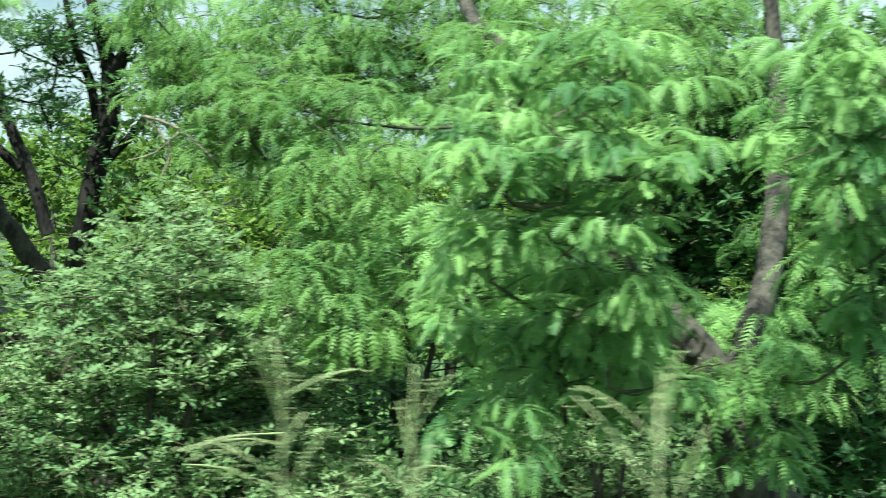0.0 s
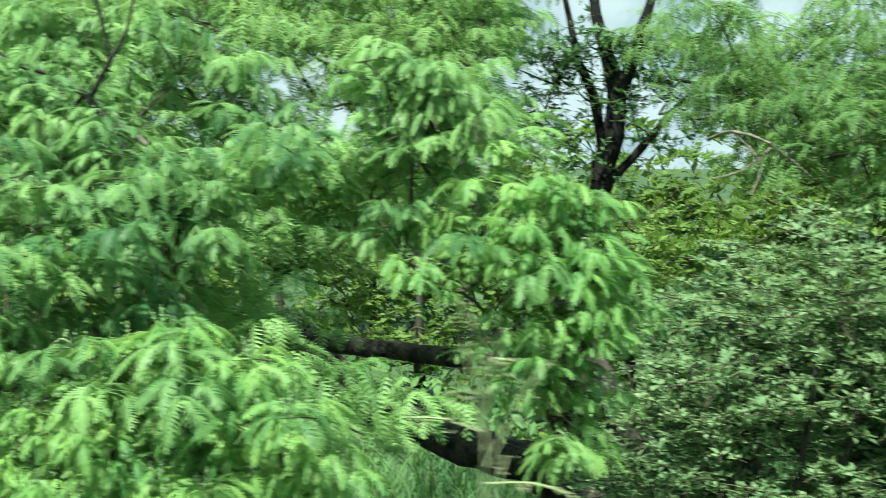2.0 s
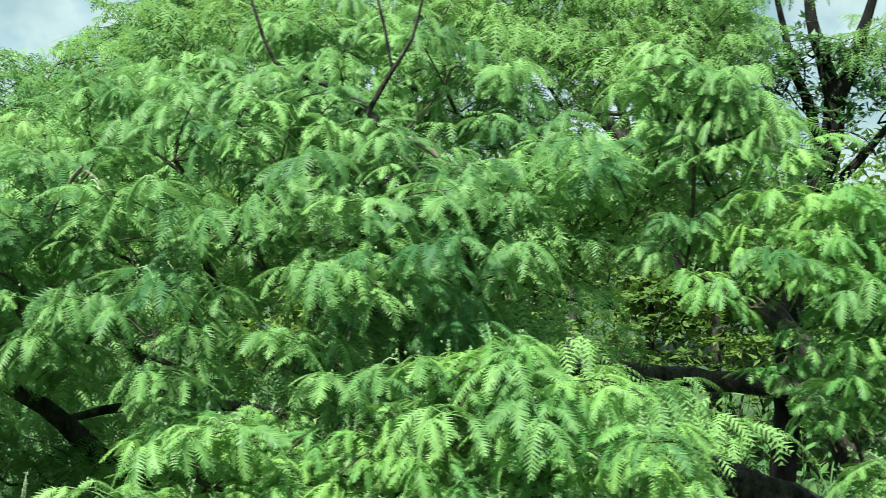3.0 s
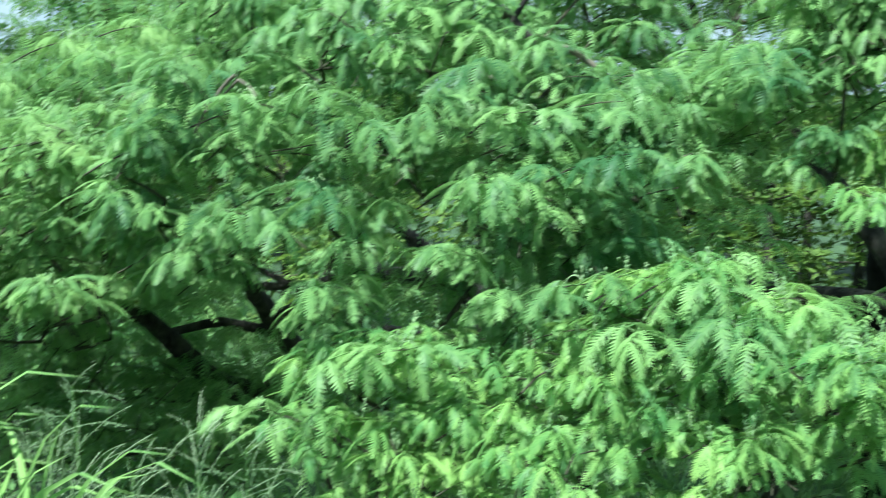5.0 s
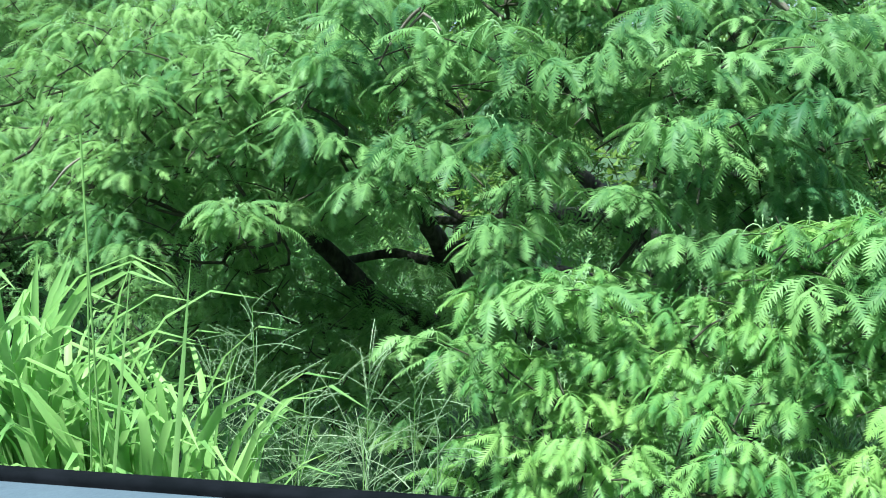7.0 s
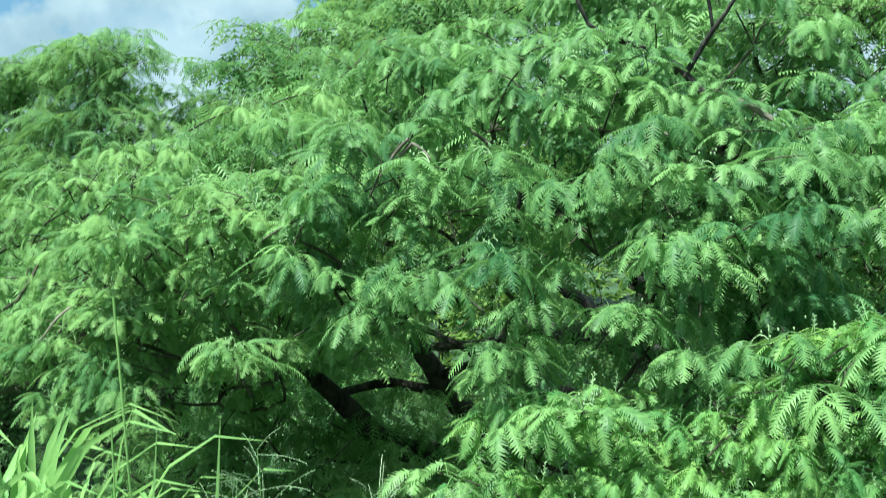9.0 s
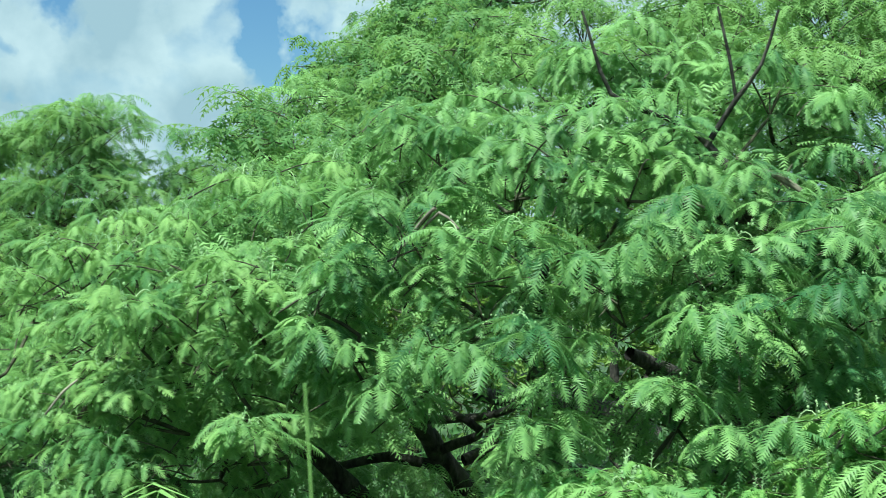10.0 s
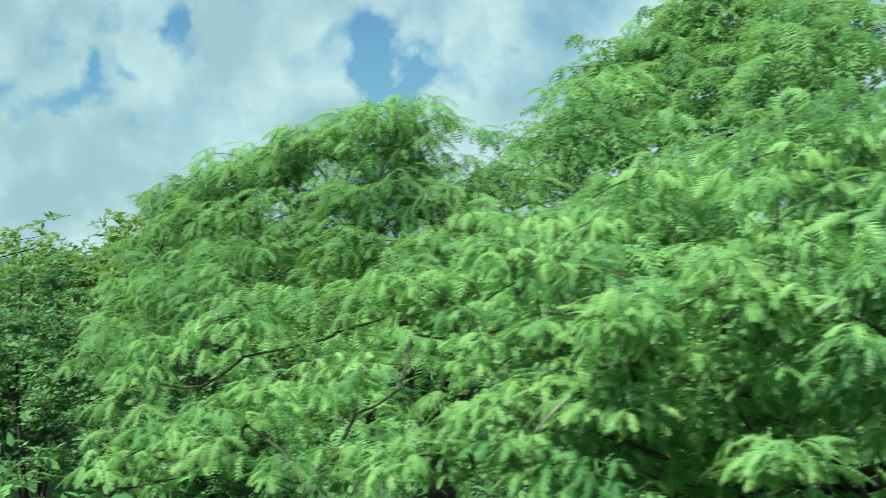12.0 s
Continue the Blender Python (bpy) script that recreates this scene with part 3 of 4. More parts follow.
BOUGHS_MAIN += [(-0.96, 3.40, 1.56, 0.16, 0.11), (-1.23, 3.50, 1.83, 0.16, 0.11), (0.06, 3.50, 1.51, 0.16, 0.11), (-0.06, 3.50, 1.38, 0.16, 0.11), (-0.41, 3.50, 1.16, 0.16, 0.11), (-0.69, 3.50, 1.55, 0.16, 0.11), (-0.21, 3.60, 1.64, 0.17, 0.12), (-0.34, 3.70, 1.78, 0.17, 0.12), (-0.72, 3.70, 1.89, 0.17, 0.12), (-0.41, 3.70, 1.78, 0.17, 0.12), (-0.23, 3.70, 1.15, 0.17, 0.12), (-0.09, 3.81, 1.77, 0.18, 0.12), (0.09, 3.91, 1.77, 0.18, 0.13), (-1.28, 4.32, 2.04, 0.20, 0.14), (-0.95, 4.4, 2.03, 0.20, 0.13), (-0.70, 4.4, 2.09, 0.20, 0.13), (-0.45, 4.4, 2.02, 0.20, 0.13), (-0.22, 4.4, 2.07, 0.20, 0.13), (0.0, 4.4, 2.02, 0.18, 0.12), (0.17, 4.4, 2.06, 0.18, 0.12), (-0.82, 4.4, 2.23, 0.20, 0.13), (-0.51, 4.4, 2.21, 0.20, 0.13), (-0.22, 4.4, 2.22, 0.20, 0.13), (0.07, 4.4, 2.19, 0.18, 0.12)]
BOUGHS_MAIN += [(-0.95, 4.0, 1.96, 0.18, 0.12), (-0.71, 4.0, 1.9, 0.18, 0.12), (-0.47, 4.0, 1.93, 0.18, 0.12), (-0.22, 4.0, 1.89, 0.18, 0.12), (-0.01, 4.0, 1.92, 0.17, 0.11), (-0.82, 4.0, 2.09, 0.18, 0.12), (-0.47, 4.0, 2.07, 0.18, 0.12), (-0.12, 4.0, 2.06, 0.17, 0.11), (-0.37, 4.2, 1.87, 0.18, 0.12), (-0.22, 4.2, 1.92, 0.18, 0.12), (-0.07, 4.2, 1.84, 0.17, 0.11), (0.06, 4.2, 1.88, 0.15, 0.1), (0.02, 3.2, 1.63, 0.11, 0.08), (0.11, 3.2, 1.6, 0.1, 0.07), (0.18, 3.2, 1.55, 0.08, 0.06), (0.08, 3.2, 1.5, 0.11, 0.08), (-0.18, 4.2, 1.74, 0.17, 0.11)]
BOUGHS_END = [b for b in BOUGHS_MAIN if b[0] > 0.2 and b[1] < 3.25]
BOUGHS_MAIN = [b for b in BOUGHS_MAIN if b not in BOUGHS_END]
BOUGHS_FRONT = []
BOUGHS_FRONT += [(-0.37, 2.21, 0.64, 0.10, 0.07), (-0.59, 2.21, 0.59, 0.10, 0.07), (-0.18, 2.21, 0.66, 0.10, 0.07), (-0.48, 2.26, 0.70, 0.11, 0.07), (-0.69, 2.26, 0.64, 0.11, 0.07), (-0.09, 2.26, 0.75, 0.11, 0.07), (-0.75, 2.26, 0.74, 0.11, 0.07), (-0.85, 2.26, 0.56, 0.11, 0.07), (0.13, 2.29, 0.82, 0.06, 0.05), (0.05, 2.29, 0.91, 0.07, 0.06), (-0.29, 2.32, 0.77, 0.11, 0.07), (-0.60, 2.32, 0.75, 0.11, 0.07), (-0.92, 2.32, 0.73, 0.12, 0.07), (-0.85, 2.37, 0.84, 0.11, 0.08), (-0.68, 2.37, 0.86, 0.11, 0.08), (-0.51, 2.37, 0.84, 0.11, 0.08)]
BOUGHS_FRONT += [(-0.16, 2.37, 0.85, 0.11, 0.08), (-0.24, 2.37, 1.02, 0.11, 0.08), (-0.40, 2.37, 0.88, 0.11, 0.08), (-0.15, 2.37, 0.86, 0.11, 0.08), (-0.47, 2.37, 0.76, 0.11, 0.08), (-0.27, 2.37, 0.76, 0.11, 0.08), (-0.03, 2.37, 0.76, 0.11, 0.08), (-0.36, 2.42, 0.88, 0.11, 0.08), (-0.25, 2.42, 0.99, 0.11, 0.08), (-0.12, 2.42, 1.00, 0.11, 0.08)]
BOUGHS_DARK = []
BOUGHS_DARK += [(0.37, 5.07, 1.43, 0.11, 0.09), (0.59, 5.07, 1.53, 0.11, 0.09), (0.46, 5.07, 1.25, 0.11, 0.11), (0.41, 5.10, 1.64, 0.17, 0.11), (0.50, 5.10, 1.84, 0.17, 0.11), (0.28, 5.10, 1.76, 0.17, 0.11), (0.64, 5.10, 1.75, 0.17, 0.11), (0.19, 5.10, 1.85, 0.17, 0.11), (0.33, 5.10, 1.93, 0.17, 0.11), (-0.04, 5.17, 1.67, 0.11, 0.11), (0.15, 5.18, 1.53, 0.13, 0.09), (0.18, 5.21, 1.81, 0.18, 0.11), (0.10, 5.21, 1.65, 0.18, 0.11), (0.32, 5.21, 1.90, 0.18, 0.11), (0.52, 5.21, 1.85, 0.18, 0.11), (0.64, 5.21, 1.73, 0.18, 0.11)]
BOUGHS_DARK += [(0.01, 5.21, 1.86, 0.18, 0.11), (0.43, 5.28, 1.70, 0.14, 0.09), (0.02, 5.62, 1.58, 0.19, 0.12), (-0.38, 6.10, 1.57, 0.16, 0.11), (-0.77, 6.13, 1.89, 0.21, 0.13), (-0.60, 6.13, 1.76, 0.21, 0.13), (-0.86, 6.13, 1.70, 0.21, 0.13), (-0.24, 6.13, 2.00, 0.21, 0.13)]
BOUGHS_LEFT = []
BOUGHS_LEFT += [(-1.56, 2.40, 0.95, 0.06, 0.04), (-1.84, 2.42, 1.20, 0.11, 0.08), (-1.86, 2.47, 0.88, 0.12, 0.08), (-1.66, 2.47, 1.27, 0.12, 0.08), (-1.86, 2.47, 1.01, 0.12, 0.08), (-2.08, 2.47, 0.91, 0.12, 0.08), (-1.98, 2.47, 0.81, 0.12, 0.08), (-1.92, 2.52, 1.03, 0.12, 0.08), (-1.66, 2.52, 1.11, 0.12, 0.08), (-2.04, 2.52, 1.06, 0.12, 0.08), (-1.83, 2.57, 1.19, 0.12, 0.08), (-1.57, 2.57, 1.03, 0.12, 0.08), (-2.12, 2.57, 1.06, 0.12, 0.08), (-1.86, 2.57, 0.87, 0.12, 0.08), (-2.26, 2.57, 0.98, 0.12, 0.08), (-2.40, 2.57, 0.86, 0.12, 0.08)]
BOUGHS_LEFT += [(-1.65, 2.62, 1.22, 0.12, 0.08), (-2.06, 2.62, 1.15, 0.12, 0.08), (-1.89, 2.62, 1.17, 0.12, 0.08), (-2.00, 2.68, 1.28, 0.13, 0.09), (-1.56, 2.68, 1.29, 0.13, 0.09), (-2.17, 2.68, 1.31, 0.13, 0.09), (-2.79, 2.73, 0.85, 0.13, 0.09), (-3.16, 2.78, 0.86, 0.13, 0.09), (-2.28, 2.78, 1.10, 0.13, 0.09), (-1.25, 2.78, 0.42, 0.13, 0.09), (-2.68, 2.83, 1.01, 0.13, 0.09), (-2.09, 2.83, 1.20, 0.13, 0.09), (-1.63, 2.88, 1.47, 0.14, 0.09), (-2.16, 2.88, 1.36, 0.14, 0.09), (-3.47, 2.88, 0.77, 0.14, 0.09), (-2.08, 2.88, 0.46, 0.14, 0.09)]
BOUGHS_LEFT += [(-1.39, 2.88, 0.49, 0.14, 0.09), (-2.31, 2.88, 0.40, 0.14, 0.09), (-1.65, 2.88, 0.39, 0.14, 0.09), (-3.08, 2.93, 0.96, 0.14, 0.09), (-1.88, 2.98, 0.46, 0.14, 0.10), (-2.32, 3.09, 1.24, 0.15, 0.10), (-2.64, 3.09, 1.19, 0.15, 0.10), (-1.69, 3.09, 1.32, 0.15, 0.10), (-2.40, 3.09, 0.55, 0.15, 0.10), (-2.13, 3.09, 0.57, 0.15, 0.10), (-1.68, 3.09, 0.50, 0.15, 0.10), (-3.22, 3.14, 1.12, 0.15, 0.10), (-2.09, 3.19, 1.46, 0.15, 0.10), (-3.56, 3.19, 1.03, 0.15, 0.10), (-1.95, 3.19, 0.64, 0.15, 0.10), (-1.66, 3.29, 1.63, 0.15, 0.11)]
BOUGHS_LEFT += [(-1.94, 3.29, 1.32, 0.15, 0.11), (-3.06, 3.40, 1.17, 0.16, 0.11), (-1.60, 3.40, 1.45, 0.16, 0.11), (-1.90, 3.40, 0.54, 0.16, 0.11), (-2.06, 3.50, 1.51, 0.16, 0.11), (-2.35, 3.60, 1.38, 0.17, 0.12), (-2.78, 3.60, 1.32, 0.17, 0.12), (-1.56, 3.60, 0.46, 0.17, 0.12), (-1.92, 3.91, 1.56, 0.18, 0.13), (-1.74, 2.9, 0.89, 0.1, 0.07), (-1.85, 2.9, 0.78, 0.1, 0.07), (-1.9, 2.9, 0.87, 0.1, 0.07), (-2.05, 3.3, 0.39, 0.1, 0.07), (-1.83, 3.3, 0.34, 0.1, 0.07), (-1.53, 3.3, 0.38, 0.1, 0.07)]
BOUGHS_RIGHT = []
BOUGHS_RIGHT += [(2.79, 2.44, 1.40, 0.06, 0.06), (2.39, 2.47, 1.42, 0.12, 0.08), (2.83, 2.47, 1.50, 0.12, 0.08), (2.83, 2.47, 1.62, 0.12, 0.08), (2.17, 2.52, 1.37, 0.12, 0.08), (2.27, 2.52, 1.48, 0.12, 0.08), (2.31, 2.52, 1.29, 0.12, 0.08), (2.13, 2.57, 1.21, 0.12, 0.08), (2.37, 2.57, 1.13, 0.12, 0.08), (2.88, 2.57, 1.27, 0.12, 0.08), (2.91, 2.64, 1.11, 0.07, 0.06), (2.10, 2.65, 1.47, 0.09, 0.07), (2.15, 2.66, 0.83, 0.10, 0.08), (2.39, 2.68, 1.60, 0.13, 0.09), (2.46, 2.68, 0.98, 0.13, 0.09), (2.30, 2.68, 1.13, 0.13, 0.09)]
BOUGHS_RIGHT += [(2.38, 2.68, 1.08, 0.13, 0.09), (2.27, 2.78, 1.00, 0.13, 0.09), (2.29, 2.78, 0.97, 0.13, 0.09), (2.20, 2.88, 1.62, 0.14, 0.09), (2.08, 2.88, 0.98, 0.14, 0.09), (2.37, 2.88, 0.87, 0.14, 0.09), (2.04, 2.98, 1.12, 0.14, 0.10), (2.67, 3.00, 0.87, 0.08, 0.05), (2.53, 3.00, 0.92, 0.08, 0.05), (2.75, 3.00, 0.74, 0.08, 0.06), (2.77, 3.05, 0.88, 0.08, 0.07), (2.81, 3.05, 0.95, 0.08, 0.05), (2.48, 3.29, 1.71, 0.15, 0.11), (1.60, 3.37, 1.01, 0.12, 0.09), (1.69, 3.45, 1.29, 0.16, 0.11), (1.62, 3.45, 1.12, 0.16, 0.11)]
BOUGHS_RIGHT += [(1.67, 3.45, 0.95, 0.16, 0.11), (1.74, 3.45, 0.85, 0.09, 0.07), (1.76, 3.48, 1.39, 0.13, 0.09), (1.84, 3.50, 1.06, 0.16, 0.11), (1.61, 3.50, 1.30, 0.16, 0.11), (2.63, 3.50, 1.79, 0.16, 0.11), (1.84, 3.60, 1.21, 0.17, 0.12), (2.06, 3.70, 1.55, 0.17, 0.12), (1.59, 3.70, 1.56, 0.17, 0.12), (2.35, 3.70, 1.68, 0.17, 0.12), (2.66, 3.70, 1.66, 0.17, 0.12), (2.03, 3.91, 1.72, 0.18, 0.13), (2.27, 3.91, 1.83, 0.18, 0.13)]
BOUGHS_RIGHT += [(1.26, 4.12, 1.50, 0.19, 0.13), (1.42, 4.12, 1.60, 0.19, 0.13), (2.10, 4.12, 1.67, 0.19, 0.13), (3.14, 4.12, 1.47, 0.19, 0.13), (1.28, 4.18, 1.33, 0.13, 0.09), (1.12, 4.29, 1.40, 0.15, 0.11), (1.91, 4.32, 1.63, 0.20, 0.14), (1.81, 4.32, 1.79, 0.20, 0.14), (1.45, 4.32, 1.51, 0.20, 0.14), (1.08, 4.32, 1.63, 0.20, 0.14), (1.34, 4.32, 1.75, 0.20, 0.14), (1.54, 4.32, 1.72, 0.20, 0.14), (1.82, 4.32, 1.79, 0.20, 0.14), (3.06, 4.32, 1.11, 0.20, 0.14)]
BOUGHS_RIGHT += [(3.21, 4.32, 0.91, 0.20, 0.14), (3.29, 4.32, 0.65, 0.20, 0.14), (3.26, 4.32, 1.33, 0.20, 0.14), (1.69, 4.32, 1.61, 0.20, 0.14), (2.00, 4.32, 1.85, 0.20, 0.14), (1.63, 4.42, 1.61, 0.21, 0.14), (1.21, 4.42, 1.49, 0.21, 0.14), (1.31, 4.53, 1.71, 0.21, 0.15), (1.52, 4.53, 1.81, 0.21, 0.15), (0.88, 4.53, 1.72, 0.21, 0.15), (3.24, 4.53, 1.15, 0.21, 0.15), (3.07, 4.53, 0.80, 0.21, 0.15), (1.01, 4.53, 1.45, 0.21, 0.15), (1.02, 4.63, 1.69, 0.22, 0.15), (0.84, 4.73, 1.63, 0.22, 0.15)]
BOUGHS_RIGHT += [(1.05, 4.73, 1.74, 0.22, 0.15), (1.16, 4.73, 1.88, 0.22, 0.15), (2.58, 4.73, 1.58, 0.22, 0.15), (2.75, 4.73, 1.47, 0.22, 0.15), (2.77, 4.73, 1.31, 0.22, 0.15), (2.29, 4.73, 1.50, 0.22, 0.15), (2.53, 4.73, 1.40, 0.22, 0.15), (0.78, 4.94, 1.77, 0.23, 0.16), (0.60, 5.08, 1.88, 0.13, 0.11), (0.84, 4.4, 1.93, 0.16, 0.11), (1.42, 4.4, 1.96, 0.2, 0.13), (1.68, 4.4, 1.94, 0.2, 0.13), (1.89, 4.4, 2.0, 0.2, 0.13), (2.14, 4.4, 1.98, 0.2, 0.13), (2.72, 4.6, 1.95, 0.2, 0.13), (2.92, 4.6, 1.92, 0.2, 0.13), (3.14, 4.6, 1.9, 0.2, 0.13)]
BOUGHS_LOW = []
BOUGHS_LOW += [(-3.64, 3.70, 1.19, 0.17, 0.12), (-4.09, 3.70, 0.79, 0.17, 0.12), (-3.17, 3.81, 1.31, 0.18, 0.12), (-3.68, 3.91, 1.29, 0.18, 0.13), (-4.11, 3.91, 1.14, 0.18, 0.13), (-2.85, 3.91, 1.28, 0.18, 0.13), (-3.55, 4.01, 1.39, 0.19, 0.13), (-3.23, 4.01, 1.47, 0.19, 0.13), (-3.72, 4.01, 1.45, 0.19, 0.13), (-3.06, 4.07, 1.53, 0.12, 0.08), (-3.37, 4.07, 1.59, 0.12, 0.07), (-2.96, 4.08, 1.39, 0.14, 0.09), (-3.24, 4.12, 1.52, 0.19, 0.13), (-4.13, 4.12, 1.25, 0.19, 0.13), (-4.52, 4.12, 0.95, 0.19, 0.13), (-3.23, 4.15, 1.82, 0.09, 0.06)]
BOUGHS_LOW += [(-3.56, 4.16, 1.79, 0.11, 0.07), (-3.19, 4.16, 1.62, 0.11, 0.07), (-3.24, 4.16, 1.66, 0.11, 0.07), (-3.53, 4.16, 1.54, 0.11, 0.07), (-3.51, 4.16, 1.82, 0.11, 0.06), (-3.79, 4.22, 1.63, 0.20, 0.14), (-3.45, 4.22, 1.71, 0.20, 0.14), (-3.21, 4.22, 1.78, 0.20, 0.14), (-2.81, 4.22, 1.38, 0.20, 0.14), (-3.78, 4.27, 1.75, 0.11, 0.07), (-3.78, 4.29, 1.70, 0.15, 0.09), (-4.11, 4.37, 1.69, 0.11, 0.08), (-4.26, 4.42, 1.47, 0.21, 0.14), (-4.47, 4.42, 1.24, 0.21, 0.14), (-4.06, 4.42, 1.62, 0.21, 0.14), (-4.62, 4.42, 1.10, 0.21, 0.14)]
BOUGHS_LOW += [(-3.00, 4.47, 1.57, 0.12, 0.08), (-4.41, 4.47, 1.61, 0.12, 0.08), (-4.33, 4.53, 1.54, 0.21, 0.15), (-4.68, 4.60, 1.41, 0.16, 0.12), (-2.96, 4.67, 1.62, 0.12, 0.09), (-4.66, 4.69, 1.54, 0.14, 0.10)]
BOUGHS_BACK = []
BOUGHS_BACK += [(-2.38, 4.01, 1.72, 0.19, 0.13), (-1.78, 4.12, 1.89, 0.19, 0.13), (-2.23, 4.12, 1.53, 0.19, 0.13), (-1.82, 4.32, 1.74, 0.20, 0.14), (-2.47, 4.53, 1.83, 0.21, 0.15), (-1.73, 4.73, 1.90, 0.22, 0.15), (-1.91, 4.94, 2.15, 0.23, 0.16), (-1.72, 4.94, 2.06, 0.23, 0.16), (-2.80, 4.94, 1.59, 0.23, 0.16), (-2.17, 4.94, 1.81, 0.23, 0.16), (-2.45, 5.15, 2.01, 0.24, 0.17), (-2.51, 5.15, 1.79, 0.24, 0.17), (-3.07, 5.35, 1.76, 0.25, 0.17), (-2.03, 5.35, 2.15, 0.25, 0.17), (-1.64, 5.35, 2.41, 0.25, 0.17), (-2.40, 5.56, 2.27, 0.26, 0.18)]
BOUGHS_BACK += [(-2.30, 5.56, 2.10, 0.26, 0.18), (-2.01, 5.56, 2.45, 0.26, 0.18), (-2.88, 5.66, 1.97, 0.27, 0.18), (-2.39, 5.66, 2.32, 0.27, 0.18), (-2.86, 5.76, 2.12, 0.22, 0.15), (-2.67, 5.76, 2.11, 0.27, 0.18), (-2.30, 5.76, 2.44, 0.22, 0.15), (-2.80, 5.88, 2.22, 0.10, 0.08), (-2.55, 5.80, 2.33, 0.10, 0.08)]
LIMBS_MAIN = [
    [(0.59, 5.00, -0.06, 0.105), (0.26, 5.00, 0.17, 0.094), (-0.20, 5.00, 0.31, 0.077), (-0.61, 4.95, 0.45, 0.063), (-0.80, 4.80, 0.61, 0.049), (-0.95, 4.60, 0.78, 0.036), (-1.14, 4.30, 0.94, 0.025)],
    [(-0.56, 4.95, 0.47, 0.037), (-0.66, 4.90, 0.63, 0.035), (-0.84, 4.80, 0.72, 0.032), (-0.97, 4.70, 0.82, 0.025), (-0.73, 4.50, 1.02, 0.018), (-0.66, 4.40, 1.11, 0.012)],
    [(0.56, 4.80, 0.34, 0.038), (0.35, 4.75, 0.62, 0.038), (0.07, 4.75, 0.67, 0.038), (-0.28, 4.76, 0.69, 0.036), (-0.60, 4.76, 0.72, 0.036), (-0.85, 4.70, 0.74, 0.031), (-1.12, 4.50, 0.84, 0.022)],
    [(0.60, 4.90, 0.11, 0.065), (0.44, 4.90, 0.53, 0.054), (0.30, 4.95, 0.79, 0.048), (0.03, 5.00, 1.13, 0.037), (-0.20, 5.20, 1.42, 0.037), (-0.41, 5.30, 1.59, 0.030), (-0.66, 5.40, 1.83, 0.019)],
    [(-0.19, 5.20, 1.40, 0.032), (-0.27, 5.30, 1.54, 0.028), (-0.31, 5.40, 1.76, 0.017)],
    [(-0.97, 4.70, 0.78, 0.031), (-0.86, 3.80, 1.13, 0.022), (-0.73, 3.20, 1.24, 0.018), (-0.59, 3.00, 1.40, 0.015), (-0.57, 2.93, 1.44, 0.012), (-0.67, 2.90, 1.58, 0.008), (-0.75, 2.85, 1.63, 0.006), (-0.85, 2.80, 1.68, 0.005), (-0.90, 2.75, 1.86, 0.003)],
    [(-0.66, 2.90, 1.56, 0.007), (-0.59, 2.88, 1.66, 0.006), (-0.53, 2.85, 1.73, 0.004), (-0.49, 2.82, 1.84, 0.003)],
    [(-0.59, 2.88, 1.66, 0.004), (-0.60, 2.86, 1.75, 0.004), (-0.62, 2.84, 1.86, 0.003)],
    [(-0.85, 4.70, 0.74, 0.025), (-0.87, 3.60, 0.60, 0.014), (-0.58, 2.70, 0.74, 0.008), (-0.56, 2.45, 0.77, 0.005)]]
LIMBS_LEFT = [
    [(-1.38, 4.00, 0.05, 0.062), (-1.50, 3.90, 0.38, 0.053), (-1.59, 3.80, 0.58, 0.038), (-1.63, 3.65, 0.75, 0.031), (-1.62, 3.50, 0.87, 0.022), (-1.62, 3.30, 1.09, 0.012)],
    [(-1.50, 3.90, 0.38, 0.036), (-1.74, 3.60, 0.49, 0.038), (-1.83, 3.50, 0.62, 0.033), (-1.89, 3.40, 0.72, 0.026), (-1.95, 3.20, 0.86, 0.020), (-2.01, 3.00, 1.01, 0.009)],
    [(-1.61, 3.70, 0.65, 0.018), (-1.74, 3.60, 0.69, 0.016), (-1.92, 3.60, 0.65, 0.014)],
    [(-1.59, 3.65, 0.71, 0.016), (-1.41, 3.50, 0.80, 0.012), (-1.55, 3.40, 0.90, 0.009)],
    [(-1.57, 3.80, 0.65, 0.020), (-1.49, 3.90, 0.66, 0.019), (-1.35, 4.20, 0.56, 0.026), (-1.28, 4.60, 0.45, 0.030)],
    [(-1.66, 3.60, 0.80, 0.014), (-1.27, 3.40, 0.89, 0.012), (-1.01, 2.75, 1.23, 0.013), (-0.98, 2.70, 1.34, 0.006)]]
LIMBS_BACK = [
    [(-1.41, 6.10, 0.32, 0.081), (-1.68, 6.10, 0.46, 0.070), (-2.03, 6.10, 0.49, 0.048), (-2.20, 5.80, 0.57, 0.033)],
    [(-1.68, 6.10, 0.46, 0.054), (-1.80, 6.00, 0.63, 0.045), (-1.92, 5.90, 0.77, 0.026)]]
